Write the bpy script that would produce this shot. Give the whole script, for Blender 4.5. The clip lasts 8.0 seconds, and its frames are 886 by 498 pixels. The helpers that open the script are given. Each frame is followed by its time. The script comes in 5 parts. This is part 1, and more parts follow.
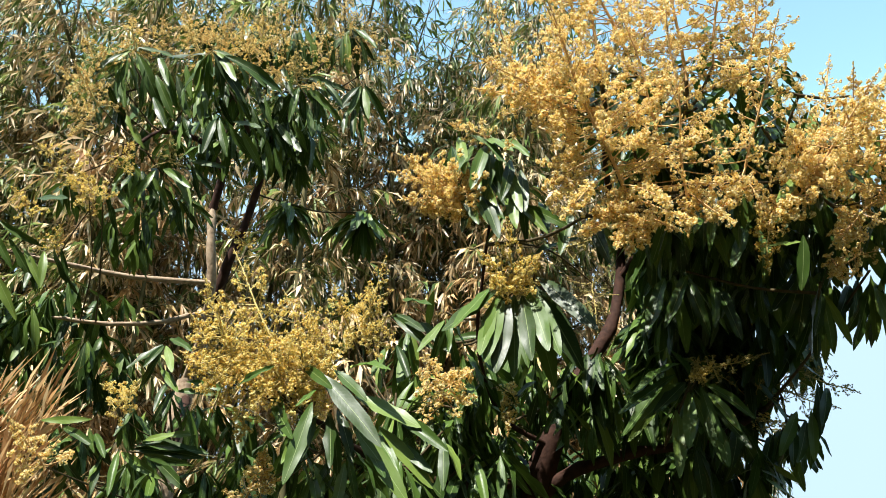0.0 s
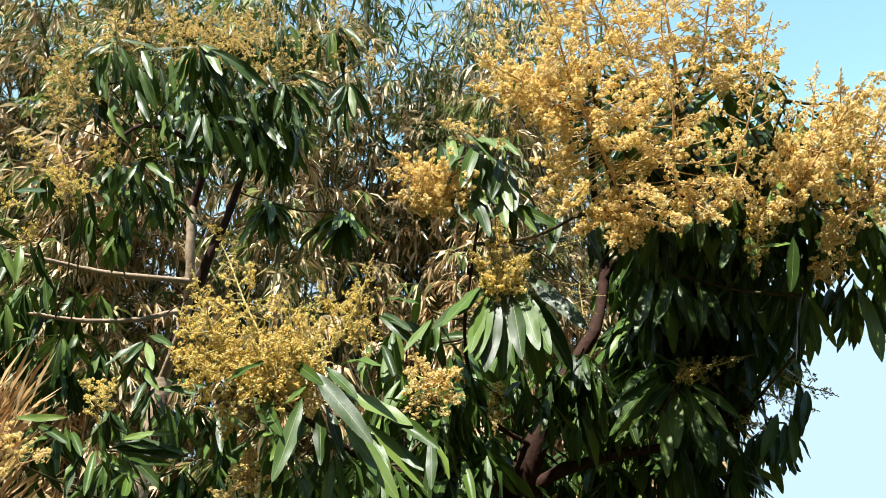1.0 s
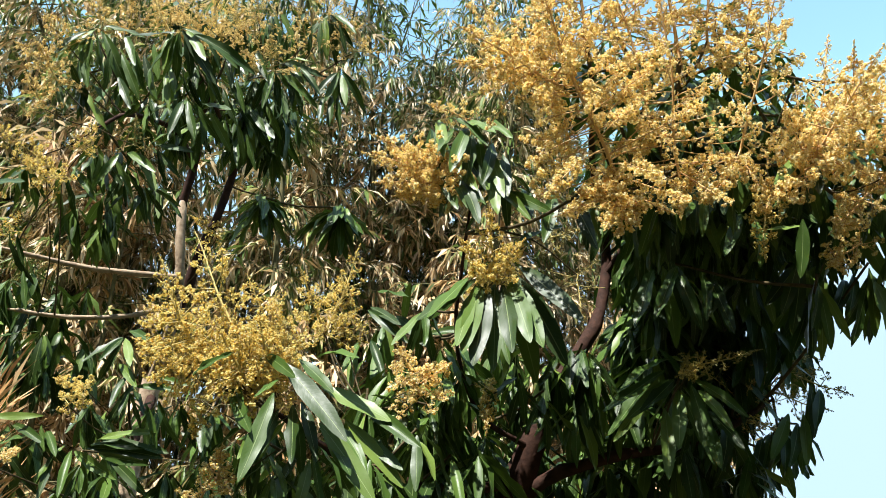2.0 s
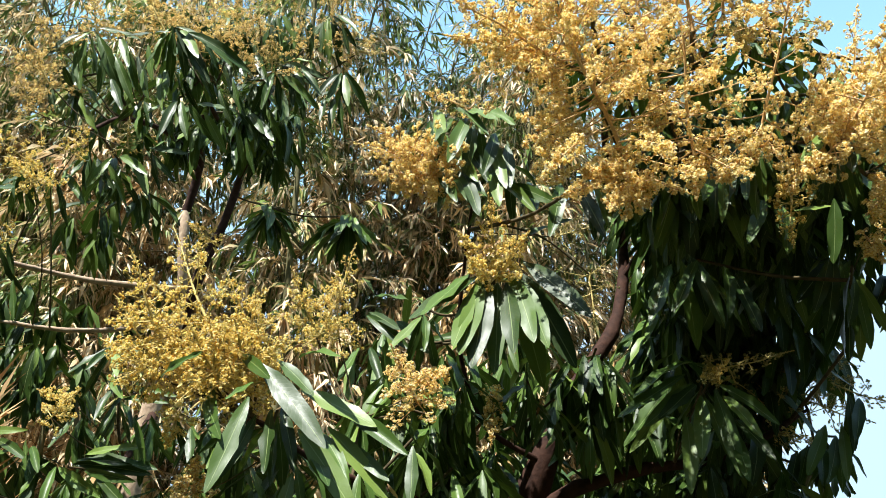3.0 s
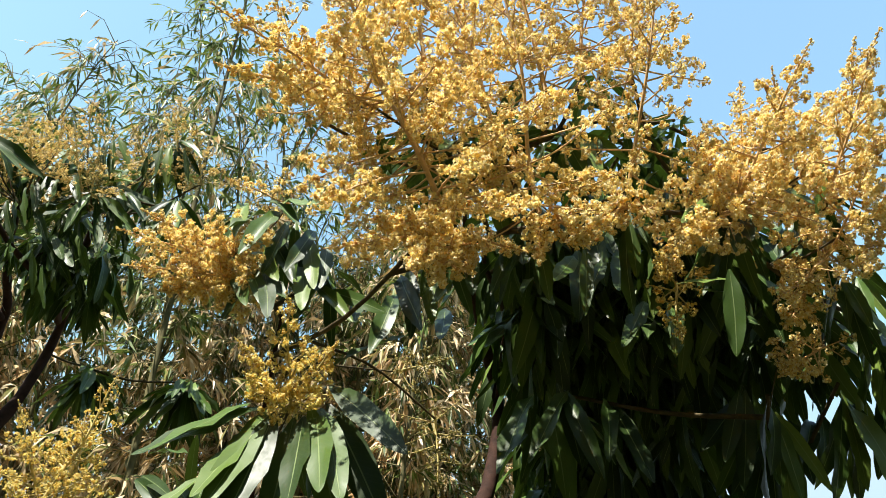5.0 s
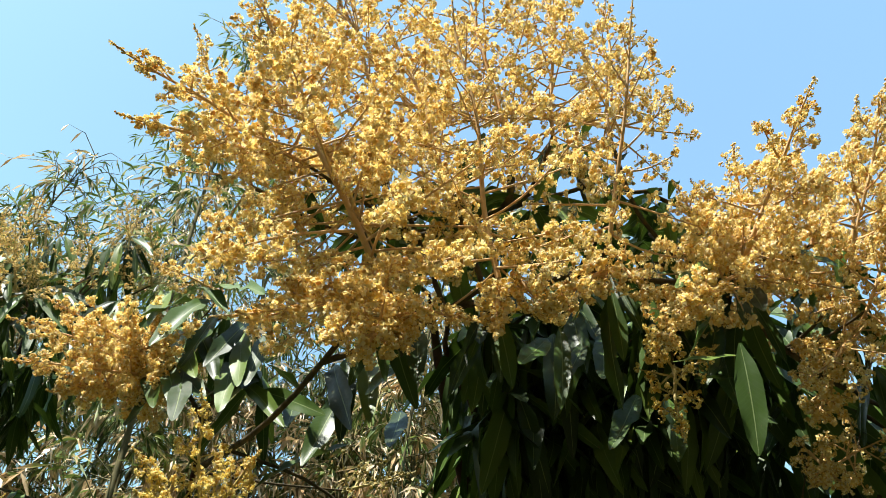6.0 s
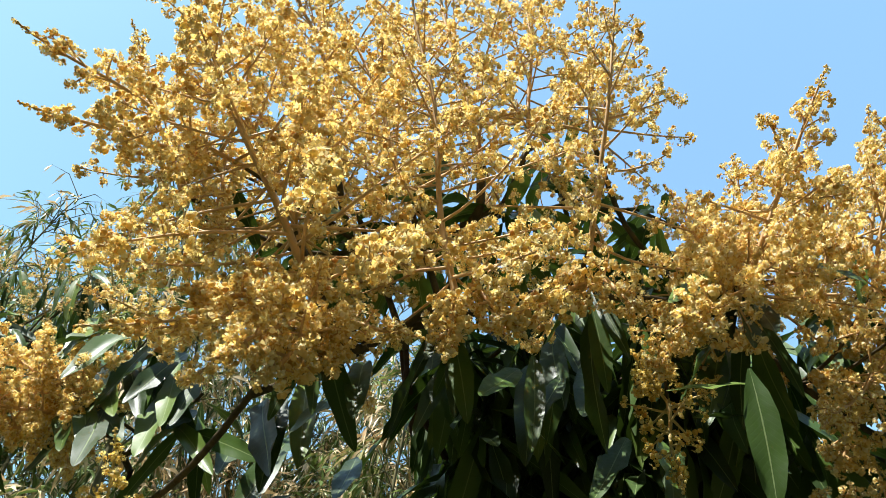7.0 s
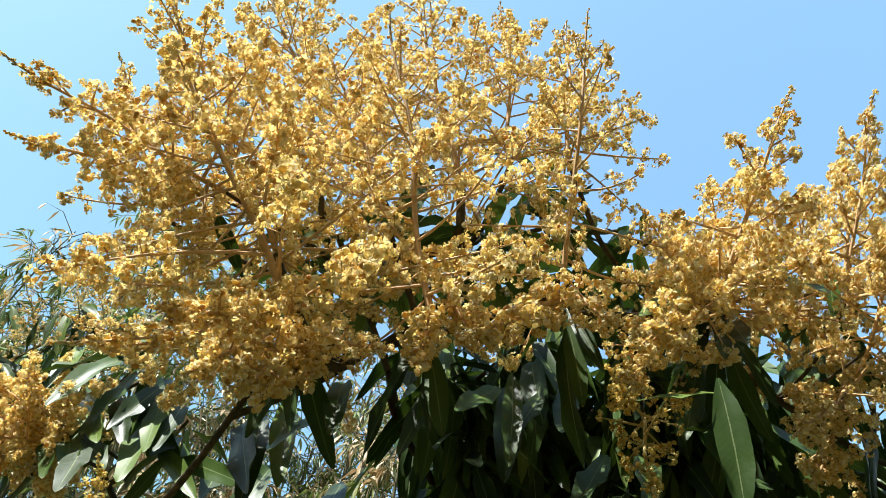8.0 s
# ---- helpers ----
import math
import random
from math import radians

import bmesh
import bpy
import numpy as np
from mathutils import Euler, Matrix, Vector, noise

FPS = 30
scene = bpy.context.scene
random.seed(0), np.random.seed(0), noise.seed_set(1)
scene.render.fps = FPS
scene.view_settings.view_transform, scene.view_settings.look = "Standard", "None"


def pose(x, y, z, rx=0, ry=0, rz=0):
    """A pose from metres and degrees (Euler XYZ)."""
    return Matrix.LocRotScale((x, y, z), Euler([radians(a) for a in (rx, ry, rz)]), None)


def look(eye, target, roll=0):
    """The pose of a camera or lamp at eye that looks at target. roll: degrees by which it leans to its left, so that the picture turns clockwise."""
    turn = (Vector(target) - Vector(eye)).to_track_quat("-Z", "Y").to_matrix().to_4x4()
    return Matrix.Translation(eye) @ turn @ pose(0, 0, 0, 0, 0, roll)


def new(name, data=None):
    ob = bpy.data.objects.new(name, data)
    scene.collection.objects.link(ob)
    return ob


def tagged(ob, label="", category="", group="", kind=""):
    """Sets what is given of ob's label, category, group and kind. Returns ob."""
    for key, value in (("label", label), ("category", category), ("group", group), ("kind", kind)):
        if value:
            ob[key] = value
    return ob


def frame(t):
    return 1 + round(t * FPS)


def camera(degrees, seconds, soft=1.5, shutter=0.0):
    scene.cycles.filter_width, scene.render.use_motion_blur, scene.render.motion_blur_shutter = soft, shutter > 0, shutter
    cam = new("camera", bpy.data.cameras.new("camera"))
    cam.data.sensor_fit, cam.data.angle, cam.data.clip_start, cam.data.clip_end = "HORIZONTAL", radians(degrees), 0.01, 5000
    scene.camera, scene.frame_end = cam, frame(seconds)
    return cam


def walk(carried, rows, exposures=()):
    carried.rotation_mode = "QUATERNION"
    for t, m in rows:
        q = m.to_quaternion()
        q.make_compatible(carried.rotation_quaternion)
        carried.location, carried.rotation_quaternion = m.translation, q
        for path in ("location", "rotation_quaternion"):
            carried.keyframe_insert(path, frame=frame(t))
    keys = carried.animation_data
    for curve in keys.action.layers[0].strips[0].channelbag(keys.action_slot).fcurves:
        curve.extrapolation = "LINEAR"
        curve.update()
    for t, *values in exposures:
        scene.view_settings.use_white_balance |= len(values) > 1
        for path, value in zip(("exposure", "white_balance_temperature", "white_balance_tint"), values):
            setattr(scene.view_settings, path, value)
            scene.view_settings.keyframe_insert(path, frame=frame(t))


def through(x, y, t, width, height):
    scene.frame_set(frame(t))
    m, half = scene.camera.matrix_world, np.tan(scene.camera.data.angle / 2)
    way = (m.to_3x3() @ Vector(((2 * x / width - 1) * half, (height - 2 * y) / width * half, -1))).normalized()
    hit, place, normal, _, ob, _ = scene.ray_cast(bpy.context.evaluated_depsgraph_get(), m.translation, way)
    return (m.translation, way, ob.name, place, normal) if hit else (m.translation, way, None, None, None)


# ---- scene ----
cam = camera(59.9, 8.0, soft=0.6)
METRES, EYE, TILT, LEAN, TURN = 1.6, 1.6, 18.2, 0.0, 0.0
ROWS = [
    (0.0, 0.0, 0.0, 0.0, -0.0, 0.0, -0.0),
    (0.5, -0.0211, -0.0014, -0.0045, -1.1, 0.19, -0.52),
    (1.0, -0.034, 0.0078, -0.0133, -2.08, 0.38, -0.8),
    (1.5, -0.0234, 0.036, -0.0261, -2.29, 0.5, -0.98),
    (3.0, 0.0679, 0.193, -0.0947, 0.92, 2.69, -0.1),
    (3.5, 0.096, 0.2587, -0.1331, -0.4, 4.93, 0.06),
    (4.0, 0.1218, 0.3389, -0.1444, -3.99, 12.26, -0.16),
    (4.5, 0.1743, 0.4384, -0.1808, -4.43, 14.58, -0.26),
    (5.0, 0.2489, 0.5474, -0.1972, -4.42, 18.76, -0.3),
    (6.5, 0.3288, 0.7665, -0.1645, -4.75, 30.34, 0.42),
    (7.0, 0.3522, 0.8098, -0.1572, -4.93, 31.44, 0.29),
    (7.5, 0.3631, 0.8145, -0.169, -5.09, 33.05, 0.41),
    (8.0, 0.3664, 0.8057, -0.1728, -4.73, 34.02, 1.11),
]
BETWEEN = [
    (1.7, look((-0.013, 0.101, 1.580), (0.058, 1.995, 2.219), 0.2)),
    (2.8, look((0.093, 0.309, 1.553), (0.058, 2.178, 2.265), 0.7)),
    (3.8, look((0.180, 0.541, 1.538), (0.283, 2.286, 2.510), -0.6)),
    (5.2, look((0.430, 0.980, 1.593), (0.578, 2.537, 2.838), -1.9)),
    (6.3, look((0.511, 1.215, 1.711), (0.659, 2.553, 3.190), -2.9)),
]
EXPOSURE = [(0.0, 1.53, 6250, 10), (3.0, 1.63, 6080, 10), (3.5, 1.68, 6150, 10), (4.0, 1.71, 6300, 10), (4.5, 1.55, 6450, 10), (5.2, 1.48, 6450, 10), (6.5, 1.41, 6120, 10), (8.0, 1.38, 6020, 10)]
placed = [(t, pose(0, 0, EYE, TILT, LEAN, TURN) @ pose(METRES * x, METRES * y, METRES * z, 90 + pitch, roll, yaw)) for t, x, y, z, yaw, pitch, roll in ROWS]
walk(cam, sorted(placed + BETWEEN, key=lambda row: row[0]), EXPOSURE)

# ---- light ----
SUN_TO = Vector((-0.27, -0.34, 0.90)).normalized()
sun_el = math.asin(SUN_TO.z)
sun_az = math.atan2(SUN_TO.x, SUN_TO.y)
world = bpy.data.worlds.new("sky")
scene.world = world
world.use_nodes = True
wn = world.node_tree
sky = wn.nodes.new("ShaderNodeTexSky")
sky.sky_type = "NISHITA"
sky.sun_disc = False
sky.sun_elevation, sky.sun_rotation = sun_el, sun_az
sky.air_density, sky.dust_density, sky.ozone_density = 1.0, 0.6, 0.6
wn.nodes["Background"].inputs["Strength"].default_value = 0.15
haze = wn.nodes.new("ShaderNodeMix")
haze.data_type, haze.blend_type = "RGBA", "MULTIPLY"
haze.inputs[0].default_value, haze.inputs[7].default_value = 1.0, (0.99, 1.09, 1.09, 1)
pale = wn.nodes.new("ShaderNodeMix")
pale.data_type, pale.blend_type = "RGBA", "DARKEN"
pale.inputs[0].default_value, pale.inputs[7].default_value = 1.0, (1.65, 2.2, 2.6, 1)
wn.links.new(sky.outputs[0], haze.inputs[6])
wn.links.new(haze.outputs[2], pale.inputs[6])
wn.links.new(pale.outputs[2], wn.nodes["Background"].inputs["Color"])
sun_data = bpy.data.lights.new("sun", "SUN")
sun_data.energy, sun_data.angle, sun_data.color = 4.3, radians(0.5), (1.0, 0.95, 0.86)
sun = new("sun", sun_data)
sun.matrix_world = look(SUN_TO * 30, (0, 0, 0))


# ---- materials ----
def mat_base(name, rough, spec=0.5):
    m = bpy.data.materials.new(name)
    m.use_nodes = True
    nt = m.node_tree
    b = nt.nodes["Principled BSDF"]
    b.inputs["Roughness"].default_value = rough
    b.inputs["Specular IOR Level"].default_value = spec
    return m, nt, b


def node(nt, kind, **inputs):
    n = nt.nodes.new(kind)
    for k, v in inputs.items():
        n.inputs[k.replace("_", " ")].default_value = v
    return n


def math_node(nt, op, a, b=None):
    n = nt.nodes.new("ShaderNodeMath")
    n.operation = op
    for i, v in enumerate((a, b)):
        if v is None:
            continue
        if isinstance(v, (int, float)):
            n.inputs[i].default_value = v
        else:
            nt.links.new(v, n.inputs[i])
    return n.outputs[0]


def ramp(nt, fac, stops):
    n = nt.nodes.new("ShaderNodeValToRGB")
    els = n.color_ramp.elements
    els[0].position, els[0].color = stops[0][0], (*stops[0][1], 1)
    els[1].position, els[1].color = stops[-1][0], (*stops[-1][1], 1)
    for p, c in stops[1:-1]:
        els.new(p).color = (*c, 1)
    nt.links.new(fac, n.inputs[0])
    return n.outputs[0]


def mix_rgb(nt, fac, a, b, blend="MIX"):
    n = nt.nodes.new("ShaderNodeMix")
    n.data_type, n.blend_type = "RGBA", blend
    for sock, v in ((n.inputs[0], fac), (n.inputs[6], a), (n.inputs[7], b)):
        if isinstance(v, (int, float)):
            sock.default_value = v
        elif isinstance(v, tuple):
            sock.default_value = (*v, 1)
        else:
            nt.links.new(v, sock)
    return n.outputs[2]


def piece_random(nt):
    """A random number for each piece, whether it is an object of its own or an island of a joined mesh."""
    info = nt.nodes.new("ShaderNodeObjectInfo")
    geo = nt.nodes.new("ShaderNodeNewGeometry")
    return math_node(nt, "FRACT", math_node(nt, "ADD", info.outputs["Random"], geo.outputs["Random Per Island"]))


def noise_tex(nt, scale, detail=4.0, coords="Object"):
    tc = nt.nodes.new("ShaderNodeTexCoord")
    n = node(nt, "ShaderNodeTexNoise", Scale=scale, Detail=detail)
    nt.links.new(tc.outputs[coords], n.inputs["Vector"])
    return n.outputs["Fac"]


def add_translucent(nt, b, colour, amount):
    """Thin plant tissue lets some light through."""
    out = nt.nodes["Material Output"]
    tr = nt.nodes.new("ShaderNodeBsdfTranslucent")
    mx = nt.nodes.new("ShaderNodeMixShader")
    mx.inputs[0].default_value = amount
    if isinstance(colour, tuple):
        tr.inputs[0].default_value = (*colour, 1)
    else:
        nt.links.new(colour, tr.inputs[0])
    nt.links.new(b.outputs[0], mx.inputs[1])
    nt.links.new(tr.outputs[0], mx.inputs[2])
    nt.links.new(mx.outputs[0], out.inputs["Surface"])


def leaf_material(name, stops, rough=0.35, translucent=0.07):
    m, nt, b = mat_base(name, rough, 0.26)
    uv = nt.nodes.new("ShaderNodeTexCoord").outputs["UV"]
    sep = nt.nodes.new("ShaderNodeSeparateXYZ")
    nt.links.new(uv, sep.inputs[0])
    across = math_node(nt, "ABSOLUTE", math_node(nt, "SUBTRACT", sep.outputs[0], 0.5))
    rib = math_node(nt, "LESS_THAN", across, 0.022)
    wave = math_node(nt, "SINE", math_node(nt, "MULTIPLY", math_node(nt, "SUBTRACT", sep.outputs[1], math_node(nt, "MULTIPLY", across, 0.22)), 125.0))
    vein = math_node(nt, "POWER", math_node(nt, "MAXIMUM", wave, 0.0), 6.0)
    col = ramp(nt, piece_random(nt), stops)
    blotch = noise_tex(nt, 9.0)
    col = mix_rgb(nt, math_node(nt, "MULTIPLY", blotch, 0.3), col, (0.018, 0.036, 0.008))
    col = mix_rgb(nt, math_node(nt, "MULTIPLY", vein, 0.06), col, (0.13, 0.19, 0.06))
    col = mix_rgb(nt, math_node(nt, "MULTIPLY", rib, 0.5), col, (0.26, 0.33, 0.13))
    spots = math_node(nt, "GREATER_THAN", noise_tex(nt, 60.0, 2.0), 0.74)
    col = mix_rgb(nt, math_node(nt, "MULTIPLY", spots, 0.6), col, (0.12, 0.07, 0.03))
    nt.links.new(col, b.inputs["Base Color"])
    rgh = math_node(nt, "ADD", math_node(nt, "MULTIPLY", math_node(nt, "ADD", blotch, noise_tex(nt, 34.0, 3.0)), 0.26), rough - 0.19)
    nt.links.new(rgh, b.inputs["Roughness"])
    bump = node(nt, "ShaderNodeBump", Strength=0.3, Distance=0.003)
    hgt = math_node(nt, "SUBTRACT", math_node(nt, "MULTIPLY", blotch, 0.5), math_node(nt, "ADD", math_node(nt, "MULTIPLY", vein, 0.04), math_node(nt, "MULTIPLY", rib, 0.6)))
    nt.links.new(hgt, bump.inputs["Height"])
    nt.links.new(bump.outputs[0], b.inputs["Normal"])
    add_translucent(nt, b, mix_rgb(nt, 0.6, col, (0.16, 0.28, 0.03)), translucent)
    return m


MAT_LEAF = leaf_material("mango_leaf_green", [(0.0, (0.013, 0.028, 0.004)), (0.4, (0.034, 0.066, 0.010)), (0.75, (0.068, 0.122, 0.018)), (1.0, (0.15, 0.215, 0.038))])
MAT_DRY = leaf_material("withered_leaf", [(0.0, (0.30, 0.14, 0.06)), (1.0, (0.42, 0.25, 0.12))], 0.6, 0.1)


def blossom_material(name, stops, through=(1.0, 0.88, 0.57)):
    m, nt, b = mat_base(name, 0.75, 0.2)
    col = ramp(nt, piece_random(nt), stops)
    patch = noise_tex(nt, 14.0, 2.0)
    col = mix_rgb(nt, math_node(nt, "MULTIPLY", patch, 0.26), col, stops[1][1])
    nt.links.new(col, b.inputs["Base Color"])
    add_translucent(nt, b, mix_rgb(nt, 1.0, col, through, "MULTIPLY"), 0.52)
    return m


MAT_CREAM = blossom_material("cream_orange_blossom", [(0.0, (0.55, 0.32, 0.11)), (0.11, (0.76, 0.57, 0.19)), (0.42, (0.87, 0.75, 0.34)), (0.76, (0.92, 0.87, 0.54)), (1.0, (0.95, 0.93, 0.76))])
MAT_GOLD = blossom_material("golden_yellow_blossom", [(0.0, (0.44, 0.27, 0.07)), (0.10, (0.68, 0.50, 0.13)), (0.45, (0.86, 0.73, 0.27)), (0.8, (0.93, 0.87, 0.52)), (1.0, (0.70, 0.68, 0.27))], (1.0, 0.90, 0.54))
MAT_BUFF = blossom_material("buff_blossom", [(0.0, (0.42, 0.27, 0.10)), (0.4, (0.78, 0.63, 0.30)), (0.8, (0.90, 0.80, 0.50)), (1.0, (0.62, 0.57, 0.24))])
MAT_OLIVE = blossom_material("olive_bud", [(0.0, (0.20, 0.20, 0.08)), (0.6, (0.38, 0.36, 0.17)), (1.0, (0.60, 0.50, 0.20))])


def stalk_material(name, a, c):
    m, nt, b = mat_base(name, 0.6, 0.3)
    col = mix_rgb(nt, noise_tex(nt, 25.0, 3.0), a, c)
    nt.links.new(col, b.inputs["Base Color"])
    return m


MAT_STALK = stalk_material("pinkish_tan_stalk", (0.42, 0.22, 0.08), (0.70, 0.50, 0.22))
MAT_STALK_GREEN = stalk_material("olive_green_stalk", (0.34, 0.29, 0.09), (0.58, 0.44, 0.16))


def bark_material(name, dark, light, scale):
    m, nt, b = mat_base(name, 0.85, 0.2)
    n1, n2 = noise_tex(nt, scale, 8.0), noise_tex(nt, scale * 0.22, 3.0)
    col = ramp(nt, n1, [(0.3, dark), (0.7, light)])
    col = mix_rgb(nt, math_node(nt, "MULTIPLY", n2, 0.3), col, light)
    nt.links.new(col, b.inputs["Base Color"])
    bump = node(nt, "ShaderNodeBump", Strength=0.7, Distance=0.006)
    nt.links.new(n1, bump.inputs["Height"])
    nt.links.new(bump.outputs[0], b.inputs["Normal"])
    return m


MAT_BARK = bark_material("reddish_brown_bark", (0.018, 0.008, 0.005), (0.050, 0.022, 0.013), 40.0)
MAT_BARK_PALE = bark_material("pale_tan_bark", (0.20, 0.14, 0.09), (0.46, 0.35, 0.24), 45.0)
MAT_TWIG = bark_material("green_brown_twig", (0.035, 0.027, 0.014), (0.10, 0.075, 0.035), 70.0)


def bamboo_leaf_material():
    m, nt, b = mat_base("bamboo_leaf", 0.45, 0.4)
    green = ramp(nt, piece_random(nt), [(0.0, (0.06, 0.10, 0.02)), (0.5, (0.17, 0.24, 0.05)), (1.0, (0.42, 0.46, 0.14))])
    straw = ramp(nt, piece_random(nt), [(0.0, (0.24, 0.12, 0.05)), (0.5, (0.57, 0.38, 0.17)), (1.0, (0.85, 0.70, 0.47))])
    dry = node(nt, "ShaderNodeTexNoise", Scale=1.1, Detail=5.0, Roughness=0.75)
    nt.links.new(nt.nodes.new("ShaderNodeTexCoord").outputs["Object"], dry.inputs["Vector"])
    height = nt.nodes.new("ShaderNodeSeparateXYZ")
    nt.links.new(dry.inputs["Vector"].links[0].from_socket, height.inputs[0])
    low = math_node(nt, "MULTIPLY", math_node(nt, "SUBTRACT", 5.0, height.outputs[2]), 0.027)
    pick = math_node(nt, "ADD", math_node(nt, "ADD", dry.outputs["Fac"], low), math_node(nt, "MULTIPLY", math_node(nt, "SUBTRACT", piece_random(nt), 0.5), 0.22))
    fac = nt.nodes.new("ShaderNodeMapRange")
    fac.inputs["From Min"].default_value, fac.inputs["From Max"].default_value = 0.47, 0.56
    nt.links.new(pick, fac.inputs["Value"])
    col = mix_rgb(nt, fac.outputs[0], green, straw)
    nt.links.new(col, b.inputs["Base Color"])
    add_translucent(nt, b, col, 0.28)
    return m


MAT_BAMBOO = bamboo_leaf_material()
MAT_CULM = bark_material("weathered_bamboo_culm", (0.06, 0.06, 0.025), (0.17, 0.15, 0.07), 12.0)


def straw_material():
    m, nt, b = mat_base("dry_straw", 0.6, 0.3)
    col = ramp(nt, piece_random(nt), [(0.0, (0.24, 0.11, 0.04)), (0.5, (0.58, 0.34, 0.13)), (1.0, (0.82, 0.62, 0.34))])
    nt.links.new(mix_rgb(nt, math_node(nt, "MULTIPLY", noise_tex(nt, 30.0, 3.0), 0.4), col, (0.36, 0.20, 0.08)), b.inputs["Base Color"])
    add_translucent(nt, b, col, 0.25)
    return m


MAT_STRAW = straw_material()


def ground_material():
    m, nt, b = mat_base("dry_grass_soil", 0.95, 0.1)
    n1, n2 = noise_tex(nt, 3.0, 8.0), noise_tex(nt, 0.35, 4.0)
    col = mix_rgb(nt, n1, (0.035, 0.025, 0.015), (0.075, 0.055, 0.03))
    col = mix_rgb(nt, n2, col, (0.025, 0.035, 0.012))
    nt.links.new(col, b.inputs["Base Color"])
    bump = node(nt, "ShaderNodeBump", Strength=0.6, Distance=0.05)
    nt.links.new(n1, bump.inputs["Height"])
    nt.links.new(bump.outputs[0], b.inputs["Normal"])
    return m


MAT_GROUND = ground_material()


# foliage colour of the added wall that keeps low sky light off the leaves
def screen_material():
    m, nt, b = mat_base("screen_foliage", 0.7, 0.2)
    col = mix_rgb(nt, noise_tex(nt, 2.5, 8.0), (0.014, 0.026, 0.006), (0.055, 0.085, 0.02))
    nt.links.new(mix_rgb(nt, math_node(nt, "MULTIPLY", noise_tex(nt, 0.4, 3.0), 0.5), col, (0.05, 0.06, 0.018)), b.inputs["Base Color"])
    return m


MAT_SCREEN = screen_material()

# ---- mesh helpers ----
rng = np.random.default_rng(7)


def mesh_of(name, verts, faces, material, uvs=None, smooth=True):
    """A mesh from arrays; faces all have the same number of corners."""
    me = bpy.data.meshes.new(name)
    verts, faces = np.asarray(verts, np.float32), np.asarray(faces, np.int32)
    k = faces.shape[1]
    me.vertices.add(len(verts))
    me.vertices.foreach_set("co", verts.ravel())
    me.loops.add(faces.size)
    me.loops.foreach_set("vertex_index", faces.ravel())
    me.polygons.add(len(faces))
    me.polygons.foreach_set("loop_start", np.arange(0, faces.size, k, dtype=np.int32))
    me.polygons.foreach_set("use_smooth", np.full(len(faces), smooth))
    if uvs is not None:
        layer = me.uv_layers.new(name="UVMap")
        layer.data.foreach_set("uv", np.asarray(uvs, np.float32)[faces.ravel()].ravel())
    me.update(calc_edges=True)
    me.materials.append(material)
    return me


def part(name, me, parent, label="", m=None, kind=""):
    ob = new(name, me)
    ob.parent = parent
    up = parent
    world_m = Matrix.Identity(4)
    while up is not None:
        world_m = up.matrix_basis @ world_m
        up = up.parent
    ob.matrix_basis = world_m.inverted() @ (m if m is not None else Matrix.Identity(4))
    return tagged(ob, label=label, kind=kind)


def thing(name, at, label, category, group=""):
    ob = new(name)
    ob.location = at
    return tagged(ob, label, category, group)


def smooth_line(points, n):
    """A soft curve through points (Catmull-Rom), n samples."""
    p = np.asarray(points, float)
    p = np.vstack([2 * p[0] - p[1], p, 2 * p[-1] - p[-2]])
    out = []
    for s in np.linspace(0, len(p) - 3 - 1e-6, n):
        i, t = int(s), s - int(s)
        a, b, c, d = p[i:i + 4]
        out.append(0.5 * (2 * b + (c - a) * t + (2 * a - 5 * b + 4 * c - d) * t * t + (3 * b - a - 3 * c + d) * t ** 3))
    return np.array(out)


def tube(points, radii, sides):
    p = np.asarray(points, float)
    tang = np.gradient(p, axis=0)
    tang /= np.linalg.norm(tang, axis=1)[:, None] + 1e-9
    ref = np.array([0.31, 0.87, 0.12]) if abs(tang[0][2]) > 0.7 else np.array([0.1, 0.05, 1.0])
    a = np.cross(tang, ref)
    a /= np.linalg.norm(a, axis=1)[:, None] + 1e-9
    b = np.cross(tang, a)
    ang = np.arange(sides) * 2 * np.pi / sides
    r = np.broadcast_to(np.asarray(radii, float), (len(p),))
    v = p[:, None, :] + r[:, None, None] * (np.cos(ang)[None, :, None] * a[:, None, :] + np.sin(ang)[None, :, None] * b[:, None, :])
    i, j = np.meshgrid(np.arange(len(p) - 1), np.arange(sides), indexing="ij")
    j2 = (j + 1) % sides
    f = np.stack([i * sides + j, i * sides + j2, (i + 1) * sides + j2, (i + 1) * sides + j], -1).reshape(-1, 4)
    return v.reshape(-1, 3), f


def joined(pieces):
    vs, fs, n = [], [], 0
    for v, f in pieces:
        vs.append(v)
        fs.append(f + n)
        n += len(v)
    return np.vstack(vs), np.vstack(fs)


def basis(direction, up, roll=0.0):
    """A turn whose y runs along direction and whose z leans towards up."""
    y = Vector(direction).normalized()
    x = y.cross(Vector(up))
    if x.length < 1e-3:
        x = y.cross(Vector((0.2, -1, 0.1)))
    x.normalize()
    z = x.cross(y)
    return Matrix((x, y, z)).transposed() @ Matrix.Rotation(roll, 3, "Y")


